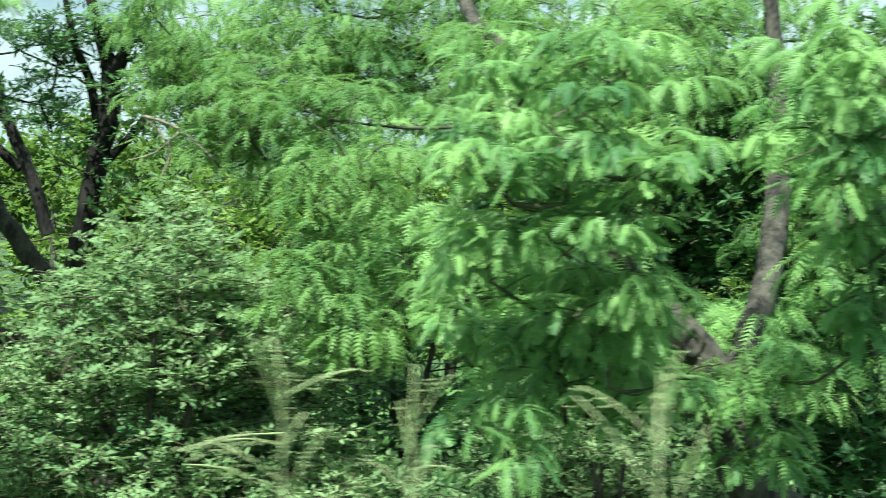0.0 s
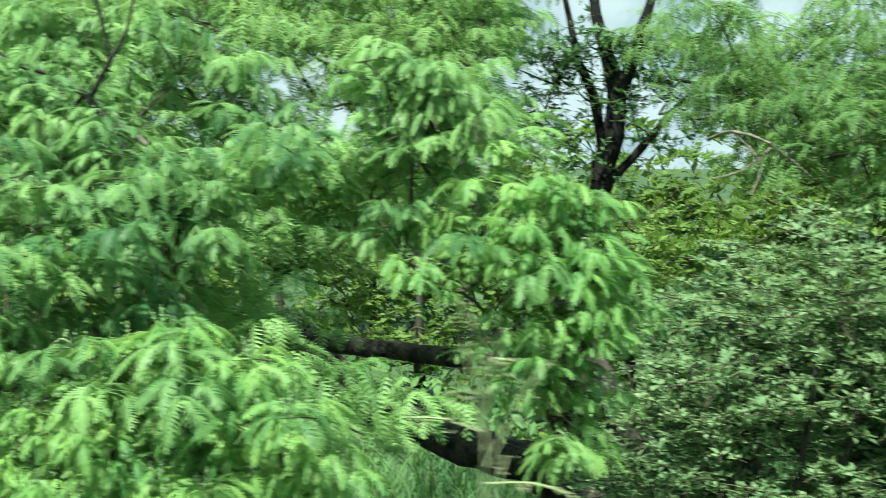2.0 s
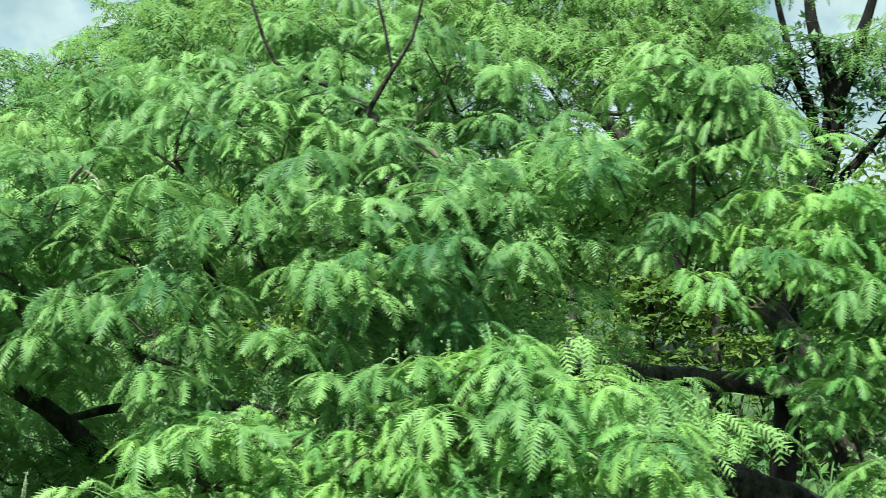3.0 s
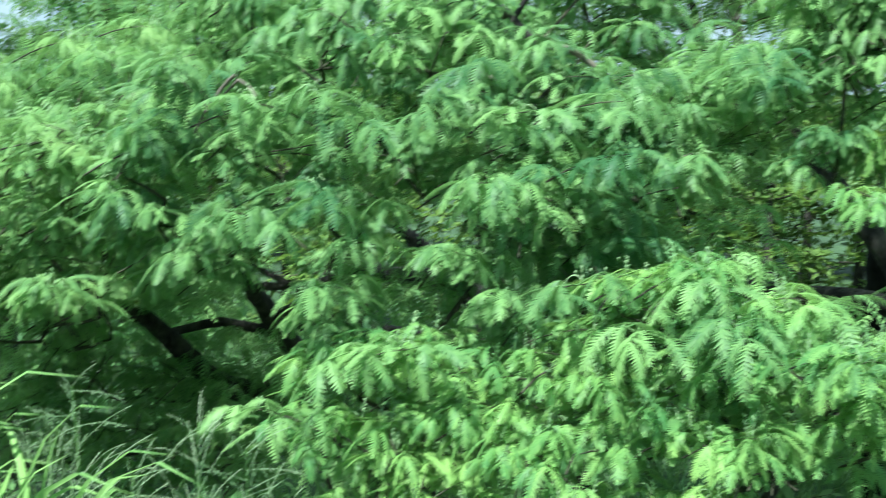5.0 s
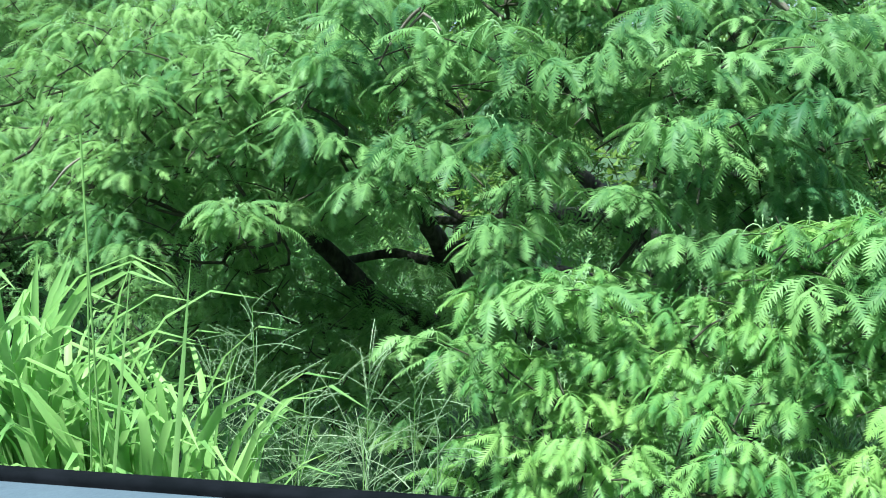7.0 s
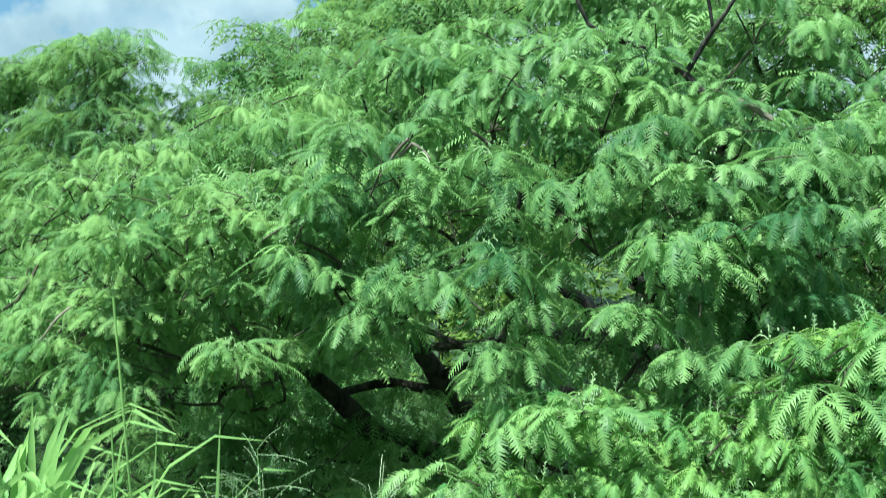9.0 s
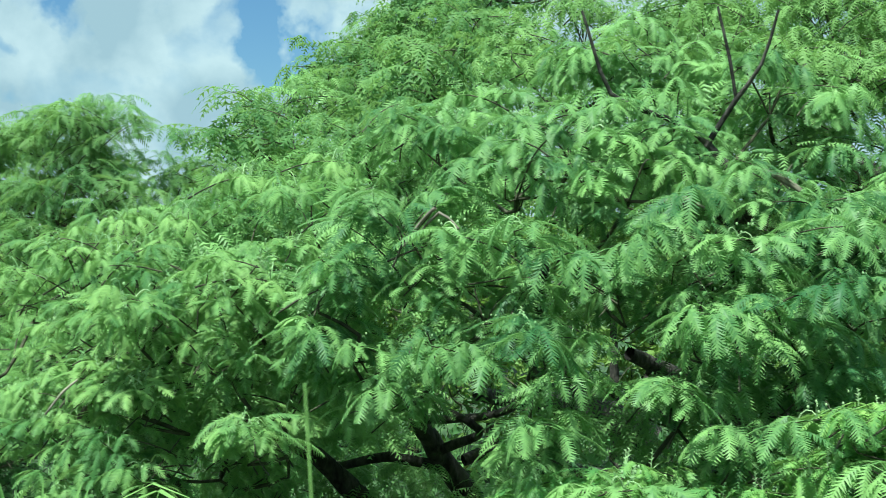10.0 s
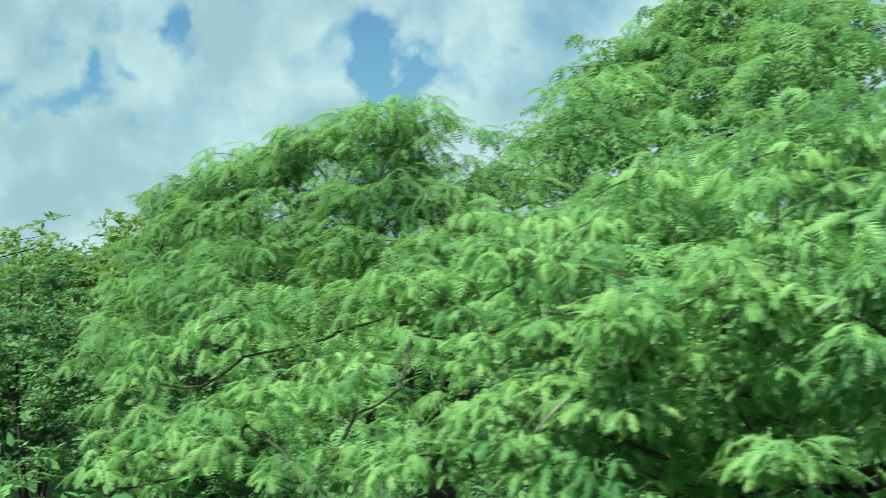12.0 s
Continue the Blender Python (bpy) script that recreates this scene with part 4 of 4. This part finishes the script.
LIMBS_DARK = [
    [(0.26, 5.15, -0.22, 0.057), (0.26, 5.15, 0.45, 0.050), (0.28, 5.15, 0.94, 0.045), (0.32, 5.15, 1.09, 0.044), (0.36, 5.15, 1.27, 0.045), (0.39, 5.15, 1.41, 0.048), (0.42, 5.15, 1.54, 0.046), (0.43, 5.15, 1.71, 0.038), (0.40, 5.15, 1.83, 0.029), (0.36, 5.15, 1.95, 0.024), (0.33, 5.15, 2.16, 0.017)],
    [(0.43, 5.15, 1.67, 0.031), (0.49, 5.15, 1.82, 0.027), (0.53, 5.15, 1.95, 0.023), (0.59, 5.15, 2.15, 0.013)],
    [(0.38, 5.15, 1.47, 0.023), (0.34, 5.15, 1.69, 0.020), (0.28, 5.15, 1.82, 0.017), (0.25, 5.15, 1.95, 0.014), (0.21, 5.15, 2.14, 0.010)],
    [(0.40, 5.15, 1.34, 0.020), (0.53, 5.15, 1.48, 0.018), (0.61, 5.15, 1.58, 0.014), (0.71, 5.15, 1.69, 0.008)],
    [(-0.26, 6.20, 0.97, 0.036), (-0.36, 6.20, 1.30, 0.033), (-0.48, 6.20, 1.56, 0.028), (-0.53, 6.20, 1.75, 0.020), (-0.62, 6.20, 1.98, 0.013)],
    [(-0.40, 6.20, 1.30, 0.028), (-0.62, 6.20, 1.47, 0.028), (-0.89, 6.20, 1.59, 0.023), (-1.03, 6.20, 1.81, 0.013)]]
LIMBS_RIGHT = [
    [(2.87, 3.20, 0.51, 0.077), (2.77, 3.20, 0.60, 0.067), (2.71, 3.20, 0.75, 0.063), (2.65, 3.20, 0.89, 0.056), (2.59, 3.20, 0.98, 0.049), (2.50, 3.20, 1.08, 0.028), (2.40, 3.20, 1.19, 0.014)],
    [(2.68, 3.20, 0.83, 0.042), (2.78, 3.40, 0.95, 0.037), (2.92, 3.90, 1.22, 0.038), (2.96, 4.20, 1.66, 0.031), (2.93, 4.30, 2.03, 0.021)],
    [(2.29, 3.60, 1.58, 0.017), (2.11, 3.80, 1.72, 0.028), (2.00, 4.00, 1.82, 0.026), (1.92, 4.20, 1.98, 0.018)]]
HEROES = [(-1.10, 2.30, 1.17), (-0.90, 2.28, 1.20), (-0.59, 2.32, 1.23), (-0.53, 2.45, 1.36), (-0.83, 2.40, 1.34), (-0.94, 2.40, 1.39), (-1.08, 2.38, 1.38), (-1.51, 2.30, 1.00), (-0.90, 2.33, 1.02), (-0.55, 2.36, 1.01), (-0.65, 2.38, 1.09), (-0.38, 2.30, 1.05), (-0.70, 2.20, 0.93), (-0.81, 2.20, 0.92), (-0.97, 2.15, 0.81), (-0.27, 2.20, 0.98), (-0.18, 2.28, 1.06), (-0.47, 2.42, 1.24), (-0.33, 2.45, 1.28), (-0.35, 2.50, 1.38), (-1.25, 2.40, 1.07), (-1.37, 2.45, 1.32), (-1.40, 2.38, 1.18), (-0.11, 2.20, 1.00), (-0.72, 2.42, 1.37), (-0.63, 2.45, 1.45), (-0.10, 2.65, 1.46), (-0.35, 2.75, 1.37), (-0.49, 2.60, 1.22), (0.09, 2.20, 0.95), (0.51, 2.95, 0.76), (0.30, 2.90, 1.24), (0.46, 2.90, 1.17)]
STICKS = [[(-1.213, 2.450, 1.358, 0.0027), (-1.164, 2.430, 1.409, 0.0037), (-1.130, 2.420, 1.435, 0.0037)],
          [(-1.180, 2.450, 1.380, 0.0027), (-1.122, 2.420, 1.425, 0.0032), (-1.074, 2.400, 1.392, 0.0021)],
          [(-0.697, 2.580, 1.437, 0.0028), (-0.660, 2.570, 1.444, 0.0051), (-0.615, 2.570, 1.422, 0.0028)],
          [(-0.525, 2.800, 1.499, 0.0049), (-0.485, 2.780, 1.480, 0.0086), (-0.448, 2.780, 1.454, 0.0061)],
          [(-1.998, 2.300, 1.010, 0.0020), (-1.949, 2.300, 1.061, 0.0030), (-1.926, 2.320, 1.084, 0.0020)],
          [(-0.304, 2.700, 1.211, 0.0024), (-0.260, 2.700, 1.256, 0.0042), (-0.229, 2.700, 1.272, 0.0030)]]

LIMBS_FRONT = [[(-0.35, 2.75, -0.3, 0.035), (-0.38, 2.72, 0.2, 0.028), (-0.45, 2.65, 0.6, 0.015), (-0.55, 2.6, 0.85, 0.008)], [(-0.38, 2.72, 0.15, 0.02), (-0.1, 2.65, 0.5, 0.014), (0.05, 2.6, 0.8, 0.008)], [(-0.38, 2.72, 0.2, 0.02), (-0.7, 2.6, 0.5, 0.014), (-0.95, 2.5, 0.7, 0.008)]]
LIMBS_LOW = [[(-3.4, 4.9, -0.4, 0.08), (-3.4, 4.8, 0.5, 0.06), (-3.5, 4.6, 1.2, 0.03)], [(-3.4, 4.8, 0.5, 0.04), (-3.0, 4.6, 1.0, 0.03), (-2.9, 4.5, 1.5, 0.012)]]
wide_tree = tree("mesquite_tree", "wide mesquite with bright feathery leaves and dark leaning limbs", LIMBS_MAIN, BOUGHS_MAIN, SPRAY, 1, single=268, split=3.35, inner=SPRAY_DEEP, far=SPRAY_BACK, fill=4, fresh=BOUGHS_END, fresh_kit=SPRAY_YOUNG)
# the most prominent shoot tips, and a few dead twigs
hero_rng = np.random.default_rng(8)
singles("leaf_spray", [(x, y, z, -1.6 + hero_rng.normal(0, 0.7), hero_rng.normal(0, 0.1), 1.08 + 0.2 * hero_rng.random()) for x, y, z in HEROES], SPRAY, wide_tree, hero_rng)
for i, pts in enumerate(STICKS):
    stem("dead_twig", pts, wide_tree, DEAD, 6, 0.1, 520 + i)
tree("young_mesquite", "low young mesquite with fresh pale green flowering shoots", LIMBS_FRONT, BOUGHS_FRONT, SPRAY_YOUNG, 9, single=300, split=3.0, inner=SPRAY_DEEP, fill=3, dense=340.0)
tree("mesquite_tree", "mesquite with drooping pale green leaves and dark forked trunks", LIMBS_LEFT, BOUGHS_LEFT, SPRAY_FLOWER, 2, single=300, split=3.2, inner=SPRAY_DEEP, far=SPRAY_BACK, fill=7)
knotted_tree = tree("mesquite_tree", "mesquite with bright hanging leaves over a knotted grey trunk", LIMBS_RIGHT, BOUGHS_RIGHT, SPRAY, 3, single=250, split=3.0, inner=SPRAY_DEEP, far=SPRAY_BACK, fill=3)


def knot(parent, x, y, z, r):
    """A healed branch scar: a rounded ring of bark about a hollow."""
    q = Quads()
    a = np.linspace(0, 2 * np.pi, 17)
    ring = np.stack([x + r * 0.8 * np.cos(a), np.full(17, y), z + r * 1.2 * np.sin(a), r * (0.42 + 0.1 * np.sin(3 * a))], 1)
    tube(q, ring, 7, 0, 0.1, np.random.default_rng(77))
    under(new("knot", quad_mesh("knot", *q.done(), [BARK], True)), parent)


knot(next(ob for ob in knotted_tree.children if ob.name.startswith("trunk")), 2.603, 3.150, 0.970, 0.026)
tree("mesquite_tree", "low rounded mesquite with olive green feathery crown", LIMBS_LOW, BOUGHS_LOW, SPRAY_MID, 4, inner=SPRAY_DEEP, fill=3, back=0.3, dense=300.0)
tree("mesquite_tree", "taller mesquite standing behind with olive green crown", LIMBS_BACK, BOUGHS_BACK, SPRAY_FAR, 5, inner=SPRAY_DEEP, fill=3, back=0.3, size=1.1, dense=300.0)
tree("silhouette_tree", "upright tree with sparse small leaves, stems coloured dark as if backlit", LIMBS_DARK, BOUGHS_DARK, DARK_TWIG, 6, dense=300, twig_mat=SHADED_BARK, bark=SHADED_BARK)


# ---- shrubs ----
def lumps(rng, x, y, z, rx, ry, rz, count, r):
    out = []
    for k in range(count):
        d = norm(rng.normal(0, 1, 3))
        s = 0.4 + 0.7 * rng.random()
        out.append((x + d[0] * rx * s, y + d[1] * ry * s, z + d[2] * rz * s, r * (0.8 + 0.4 * rng.random()), r * 0.8))
    return out


def shrub(x, y, rx, ry, rz, count, label, seed, kit=SHRUB_TWIG, dense=520):
    rng = np.random.default_rng(seed)
    g = ground_height(x, y)
    st = []
    for k in range(5):
        a = rng.random() * 6.28
        st.append([(x + 0.05 * math.cos(a), y + 0.05 * math.sin(a), g - 0.03, 0.018), (x + rx * 0.3 * math.cos(a), y + ry * 0.3 * math.sin(a), g + rz * 0.8, 0.013),
                   (x + rx * 0.6 * math.cos(a + 0.3), y + ry * 0.6 * math.sin(a + 0.3), g + rz * 1.5, 0.006)])
    tree("shrub", label, st, lumps(rng, x, y, g + rz * 0.95, rx, ry, rz * 0.9, count, 0.16), kit, seed, category="shrub", low=-0.8, dense=dense, thick=0.004)


shrub(1.1, 3.8, 0.58, 0.35, 0.82, 180, "dense grey-green shrub with small oval leaves", 21, SHRUB_TWIG, 400)
shrub(1.75, 3.45, 0.42, 0.25, 0.52, 60, "low tangled shrub under the bright mesquite", 22)
shrub(2.5, 3.95, 0.45, 0.3, 0.55, 50, "low tangled shrub beside the knotted trunk", 23)
# the next four shrubs carry canopy shade painted into their leaves
shrub(0.85, 4.9, 0.4, 0.3, 0.8, 40, "shrub behind the trees, canopy shade put into its leaf colour", 24, DEEP_TWIG, 240)
shrub(1.6, 5.0, 0.5, 0.3, 0.95, 45, "shrub behind the trees, canopy shade put into its leaf colour", 25, DEEP_TWIG, 240)
shrub(2.55, 4.9, 0.6, 0.3, 1.3, 85, "tall shrub behind the trees, canopy shade put into its leaf colour", 26, DEEP_TWIG, 300)
shrub(3.25, 4.75, 0.62, 0.3, 1.4, 105, "tall shrub behind the trees, canopy shade put into its leaf colour", 27, DEEP_TWIG, 320)
shrub(-5.0, 5.4, 0.5, 0.4, 0.92, 55, "rounded grey-green shrub at the end of the thicket", 28, SHADE_TWIG, 430)
shrub(-6.0, 6.0, 0.75, 0.5, 0.98, 70, "rounded grey-green shrub at the end of the thicket", 29, SHADE_TWIG, 430)
shrub(-7.3, 6.6, 0.8, 0.5, 1.02, 70, "rounded grey-green shrub at the end of the thicket", 30, SHADE_TWIG, 430)
for i in range(41):
    a = np.random.default_rng(200 + i)
    near = i < 21
    x, y = (-11 + 0.75 * i + a.normal(0, 0.15), 7.8 + a.random() * 1.2) if near else (-19 + 1.45 * (i - 21) + a.normal(0, 0.3), 11.5 + a.random() * 2)
    g = ground_height(x, y)
    wide, high = (0.7, 0.93) if near else (1.6, 1.06)
    tree("far_tree", "far bushy tree with sunlit yellow-green leaves", [[(x, y, g - 0.1, 0.05), (x, y, 0.4, 0.03), (x, y, 0.9, 0.015)]],
         lumps(a, x, y, g + high * 1.05, wide, 0.6, high, 27 if near else 24, 0.33 if near else 0.5), FAR_TWIG if near else FARTHER_TWIG, 300 + i, group="far trees", low=-0.9, dense=42 if near else 44, thick=0.008)


# ---- undergrowth ----
def build_undergrowth():
    """Leafy weeds over the ground below and behind the trees."""
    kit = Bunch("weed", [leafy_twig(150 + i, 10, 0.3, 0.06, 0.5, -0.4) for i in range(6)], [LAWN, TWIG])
    rng = np.random.default_rng(31)
    places = []
    for k in range(1150):
        x, y = -7 + 11 * rng.random(), 3.3 + 5.2 * rng.random()
        if -1.2 < x < 0.3 and y < 6.5 and rng.random() < 0.75:
            continue
        h = (0.15 + 0.45 * rng.random()) * (0.6 + 0.5 * noise.noise(Vector((x * 0.9, y * 0.9, 11))) + (0.5 if x < -1.2 and y > 4.2 else 0.0))
        places.append((x, y, ground_height(x, y) + h, rng.random() * 6.28, -0.7 + rng.normal(0, 0.3), 1.0 + 0.5 * rng.random()))
    top = new("undergrowth")
    tagged(top, "knee-high leafy green weeds covering the shaded ground", "undergrowth", kind="stuff")
    joined("weeds", places, kit, top, rng)


build_undergrowth()


# ---- roadside grass ----
def blade_mesh(seed, length, width, lean, bow, material=GRASS, late=1.7):
    rng = np.random.default_rng(seed)
    q = Quads()
    blade(q, rng, (0, 0, 0), 0.0, lean, length, width, bow, 0, 14, late)
    return quad_mesh("blade", *q.done(), [material], True)


def grass_clump(label, spots, meshes, seed, size=1.0):
    """A clump of broad-bladed grass; every blade is a part."""
    rng = np.random.default_rng(seed)
    top = new("grass_clump")
    tagged(top, label, "grass", "roadside grass")
    for x, y, count, spread in spots:
        for k in range(count):
            px, py = x + rng.normal(0, spread), y + rng.normal(0, spread * 0.7)
            ob = under(new("blade", meshes[rng.integers(len(meshes))]), top)
            ob.matrix_basis = Matrix.LocRotScale((px, py, ground_height(px, py) - 0.02), Euler((0, 0, rng.random() * 6.28)), (size * (0.8 + 0.35 * rng.random()),) * 3)
    return top


BROAD = [blade_mesh(400 + i, 0.9 + 0.035 * i, 0.03 + 0.004 * (i % 3), 1.54 - 0.03 * (i % 4), (0.7, 1.6, 2.6, 3.0, 3.3)[i % 5], GRASS, 6.5) for i in range(10)]
SHORT = [blade_mesh(420 + i, 0.6 + 0.02 * i, 0.03, 1.5, 0.5 + 0.2 * (i % 2), GRASS, 4.0) for i in range(4)]
grass_clump("tall broad-bladed green grass bending over at the roadside", [(-1.64, 1.8, 105, 0.08), (-1.85, 1.85, 70, 0.1)], BROAD, 41, 0.95)
grass_clump("lower broad-bladed green grass with arching tips at the roadside", [(-1.5, 1.8, 100, 0.06), (-1.36, 1.82, 85, 0.05), (-1.24, 1.84, 36, 0.04)], BROAD, 43, 0.84)
grass_clump("small tuft of broad green grass blades", [(-1.02, 1.9, 6, 0.03), (-0.9, 1.9, 4, 0.03)], SHORT, 42, 1.0)


def stalk(quads, rng, foot, tip, radius, slot=0):
    a, b = np.array(foot, float), np.array(tip, float)
    mid = (a + b) / 2 + rng.normal(0, 0.012, 3)
    tube(quads, smooth_line([(*a, radius), (*mid, radius * 0.85), (*b, radius * 0.5)], 0.1), 5, slot)


def grass_stalk(name, label, tip, seed, radius=0.0018, material=GRASS, drift=(0.0, 0.0), leaf=1, head=None, head_mat=STRAW):
    """A single upright stem; head: None, or (branches, length) of its open flower head."""
    rng = np.random.default_rng(seed)
    top = new(name)
    tagged(top, label, "grass", "roadside stems")
    foot = (tip[0] + drift[0], tip[1] + drift[1], ground_height(tip[0], tip[1]) - 0.02)
    q = Quads()
    stalk(q, rng, foot, tip, radius)
    stem_part = under(new("stem", quad_mesh("stem", *q.done(), [material], True)), top)
    for k in range(leaf):
        h = 0.35 + 0.3 * k + 0.1 * rng.random()
        b = np.array(foot) * (1 - h) + np.array(tip) * h
        q = Quads()
        blade(q, rng, b, rng.random() * 6.28, 1.0, 0.3 + 0.15 * rng.random(), 0.011, 1.4, 0, 8)
        under(new("blade", quad_mesh("blade", *q.done(), [GRASS], True)), stem_part)
    if head:
        q = Quads()
        a, b = np.array(foot), np.array(tip)
        for k in range(head[0]):
            s = 1 - head[1] * 1.2 / np.linalg.norm(b - a) * (k / head[0])
            p = a + (b - a) * s
            az, el = rng.random() * 6.28, 0.6 + rng.normal(0, 0.5)
            ln = head[1] * (0.45 + 0.55 * k / head[0]) * (0.7 + 0.5 * rng.random())
            d = np.array([math.cos(az) * math.cos(el), math.sin(az) * math.cos(el), math.sin(el)])
            e = p + d * ln + [0, 0, -ln * 0.12]
            m = p + d * ln * 0.55
            tube(q, smooth_line([(*p, 0.0007), (*m, 0.0006), (*e, 0.0004)], 0.06), 3, 0)
            for j in range(6):
                u = 0.3 + 0.7 * (j + rng.random()) / 6
                c = p * (1 - u) ** 2 + 2 * m * u * (1 - u) + e * u * u + rng.normal(0, 0.003, 3)
                tube(q, [(*c, 0.0005), (*(c + d * 0.002 + [0, 0, -0.001]), 0.0012), (*(c + d * 0.004 + [0, 0, -0.003]), 0.0005)], 3, 0)
        under(new("flower_head", quad_mesh("flower_head", *q.done(), [head_mat])), stem_part)
    return top


panicle_rng = np.random.default_rng(57)
for i in range(11):
    x = -1.4 + 0.53 * (i + 0.5) / 11 + panicle_rng.normal(0, 0.015)
    tip = (x, 1.92 + 0.2 * panicle_rng.random(), 0.92 - 0.55 * max(0.0, x + 1.2) - 0.24 * panicle_rng.random() ** 1.5)
    grass_stalk("panicle_grass", "thin grass stem with an open airy seed head", tip, 50 + i, 0.0014, GRASS, (panicle_rng.normal(0, 0.07), 0), 1, (24, 0.15 + 0.07 * panicle_rng.random()), PANICLE)


def spike(tip, lean, seed, width=0.014):
    """One stiff pointed grass leaf on its own."""
    foot = (tip[0] - lean, tip[1], ground_height(tip[0], tip[1]) - 0.02)
    tall = math.hypot(lean, tip[2] - foot[2])
    top = new("grass_shoot")
    tagged(top, "single upright pointed grass blade close to the car", "grass", "roadside stems")
    q = Quads()
    blade(q, np.random.default_rng(seed), foot, 0.0, math.atan2(tip[2] - foot[2], lean), tall, width, 0.02, 0, 12, 1.7, -0.9)
    under(new("blade", quad_mesh("blade", *q.done(), [GRASS], True)), top)


spike((-0.604, 0.84, 1.207), 0.1, 60, 0.012)
spike((-0.662, 0.84, 1.21), 0.12, 61, 0.007)
grass_stalk("tall_grass", "thin pale grass stem standing close to the car", (-0.556, 0.66, 1.32), 63, 0.0005, GRASS, (0.0, 0.0), 0)
grass_stalk("tall_grass", "thin pale grass stem standing close to the car", (-0.70, 0.84, 1.19), 64, 0.0006, GRASS, (0.02, 0.0), 0)
for i, (x, y, z, d, hd) in enumerate(((1.17, 0.68, 1.27, 0.02, (12, 0.08)), (1.21, 0.68, 1.25, 0.01, (10, 0.07)), (1.44, 0.68, 1.32, -0.02, (6, 0.06)), (1.38, 0.68, 1.22, 0.0, (5, 0.05)), (1.69, 0.7, 1.24, 0.01, (8, 0.06)),
                                       (0.735, 0.74, 1.3, 0.01, (12, 0.1)), (1.27, 0.7, 1.22, 0.01, (9, 0.07)), (2.09, 0.75, 1.27, 0.0, (16, 0.1)), (2.17, 0.75, 1.25, 0.01, (16, 0.1)), (2.32, 0.75, 1.27, -0.01, (14, 0.1)))):
    grass_stalk("dry_grass", "pale roadside grass stem with a loose seed head", (x, y, z), 70 + i, 0.0007, STRAW, (d, 0.0), 0, hd)
for i, x in enumerate((1.24, 1.32, 1.345)):
    spike((x, 0.7, 1.24 - 0.03 * (i > 0)), (-0.03, 0.02, 0.03)[i], 90 + i, 0.008)


# ---- dead branches ----
def dead_branch(label, lines, seed):
    top = new("dead_branch")
    tagged(top, label, "branch", "dead branches")
    for i, pts in enumerate(lines):
        stem("twig", pts, top, DEAD, 6, 0.1, seed + i)


dead_branch("pale leafless branch caught among the leaves", [[(0.8, 4.45, 1.5, 0.006), (0.88, 4.2, 1.52, 0.006), (1.0, 4.2, 1.48, 0.005), (1.12, 4.2, 1.38, 0.003)],
            [(0.88, 4.2, 1.52, 0.005), (0.97, 4.2, 1.42, 0.004), (0.94, 4.2, 1.32, 0.003)], [(1.0, 4.2, 1.47, 0.004), (0.92, 4.2, 1.4, 0.003), (0.82, 4.2, 1.37, 0.002)]], 500)


# ---- car door ----
def rounded_bar(name, x0, x1, y0, y1, z0, z1, radius, parent, material, slope):
    """A bar along the car with rounded edges; it falls towards the car's front."""
    bm = bmesh.new()
    bmesh.ops.create_cube(bm, size=1.0)
    for v in bm.verts:
        x = x0 if v.co.x < 0 else x1
        v.co = (x, y0 if v.co.y < 0 else y1, (z0 if v.co.z < 0 else z1) + slope * x)
    bmesh.ops.bevel(bm, geom=bm.edges[:], offset=radius, segments=4, affect="EDGES", profile=0.5)
    me = bpy.data.meshes.new(name)
    bm.to_mesh(me)
    bm.free()
    for p in me.polygons:
        p.use_smooth = True
    me.materials.append(material)
    return under(new(name, me), parent)


def build_door():
    top = new("car_door")
    tagged(top, "grey car door top with a black rubber window seal", "car door")
    k = 0.11
    rounded_bar("window_seal", -1.15, 0.55, 0.4945, 0.5075, 1.19, 1.2075, 0.003, top, RUBBER, k)
    rounded_bar("inner_trim", -1.15, -0.133, 0.36, 0.4925, 0.9, 1.205, 0.006, top, TRIM, k)
    rounded_bar("inner_trim", -0.127, 0.55, 0.36, 0.4925, 0.9, 1.1985, 0.006, top, TRIM, k)
    rounded_bar("door_panel", -1.15, 0.55, 0.509, 0.56, 0.13, 1.185, 0.02, top, TRIM, k)


build_door()
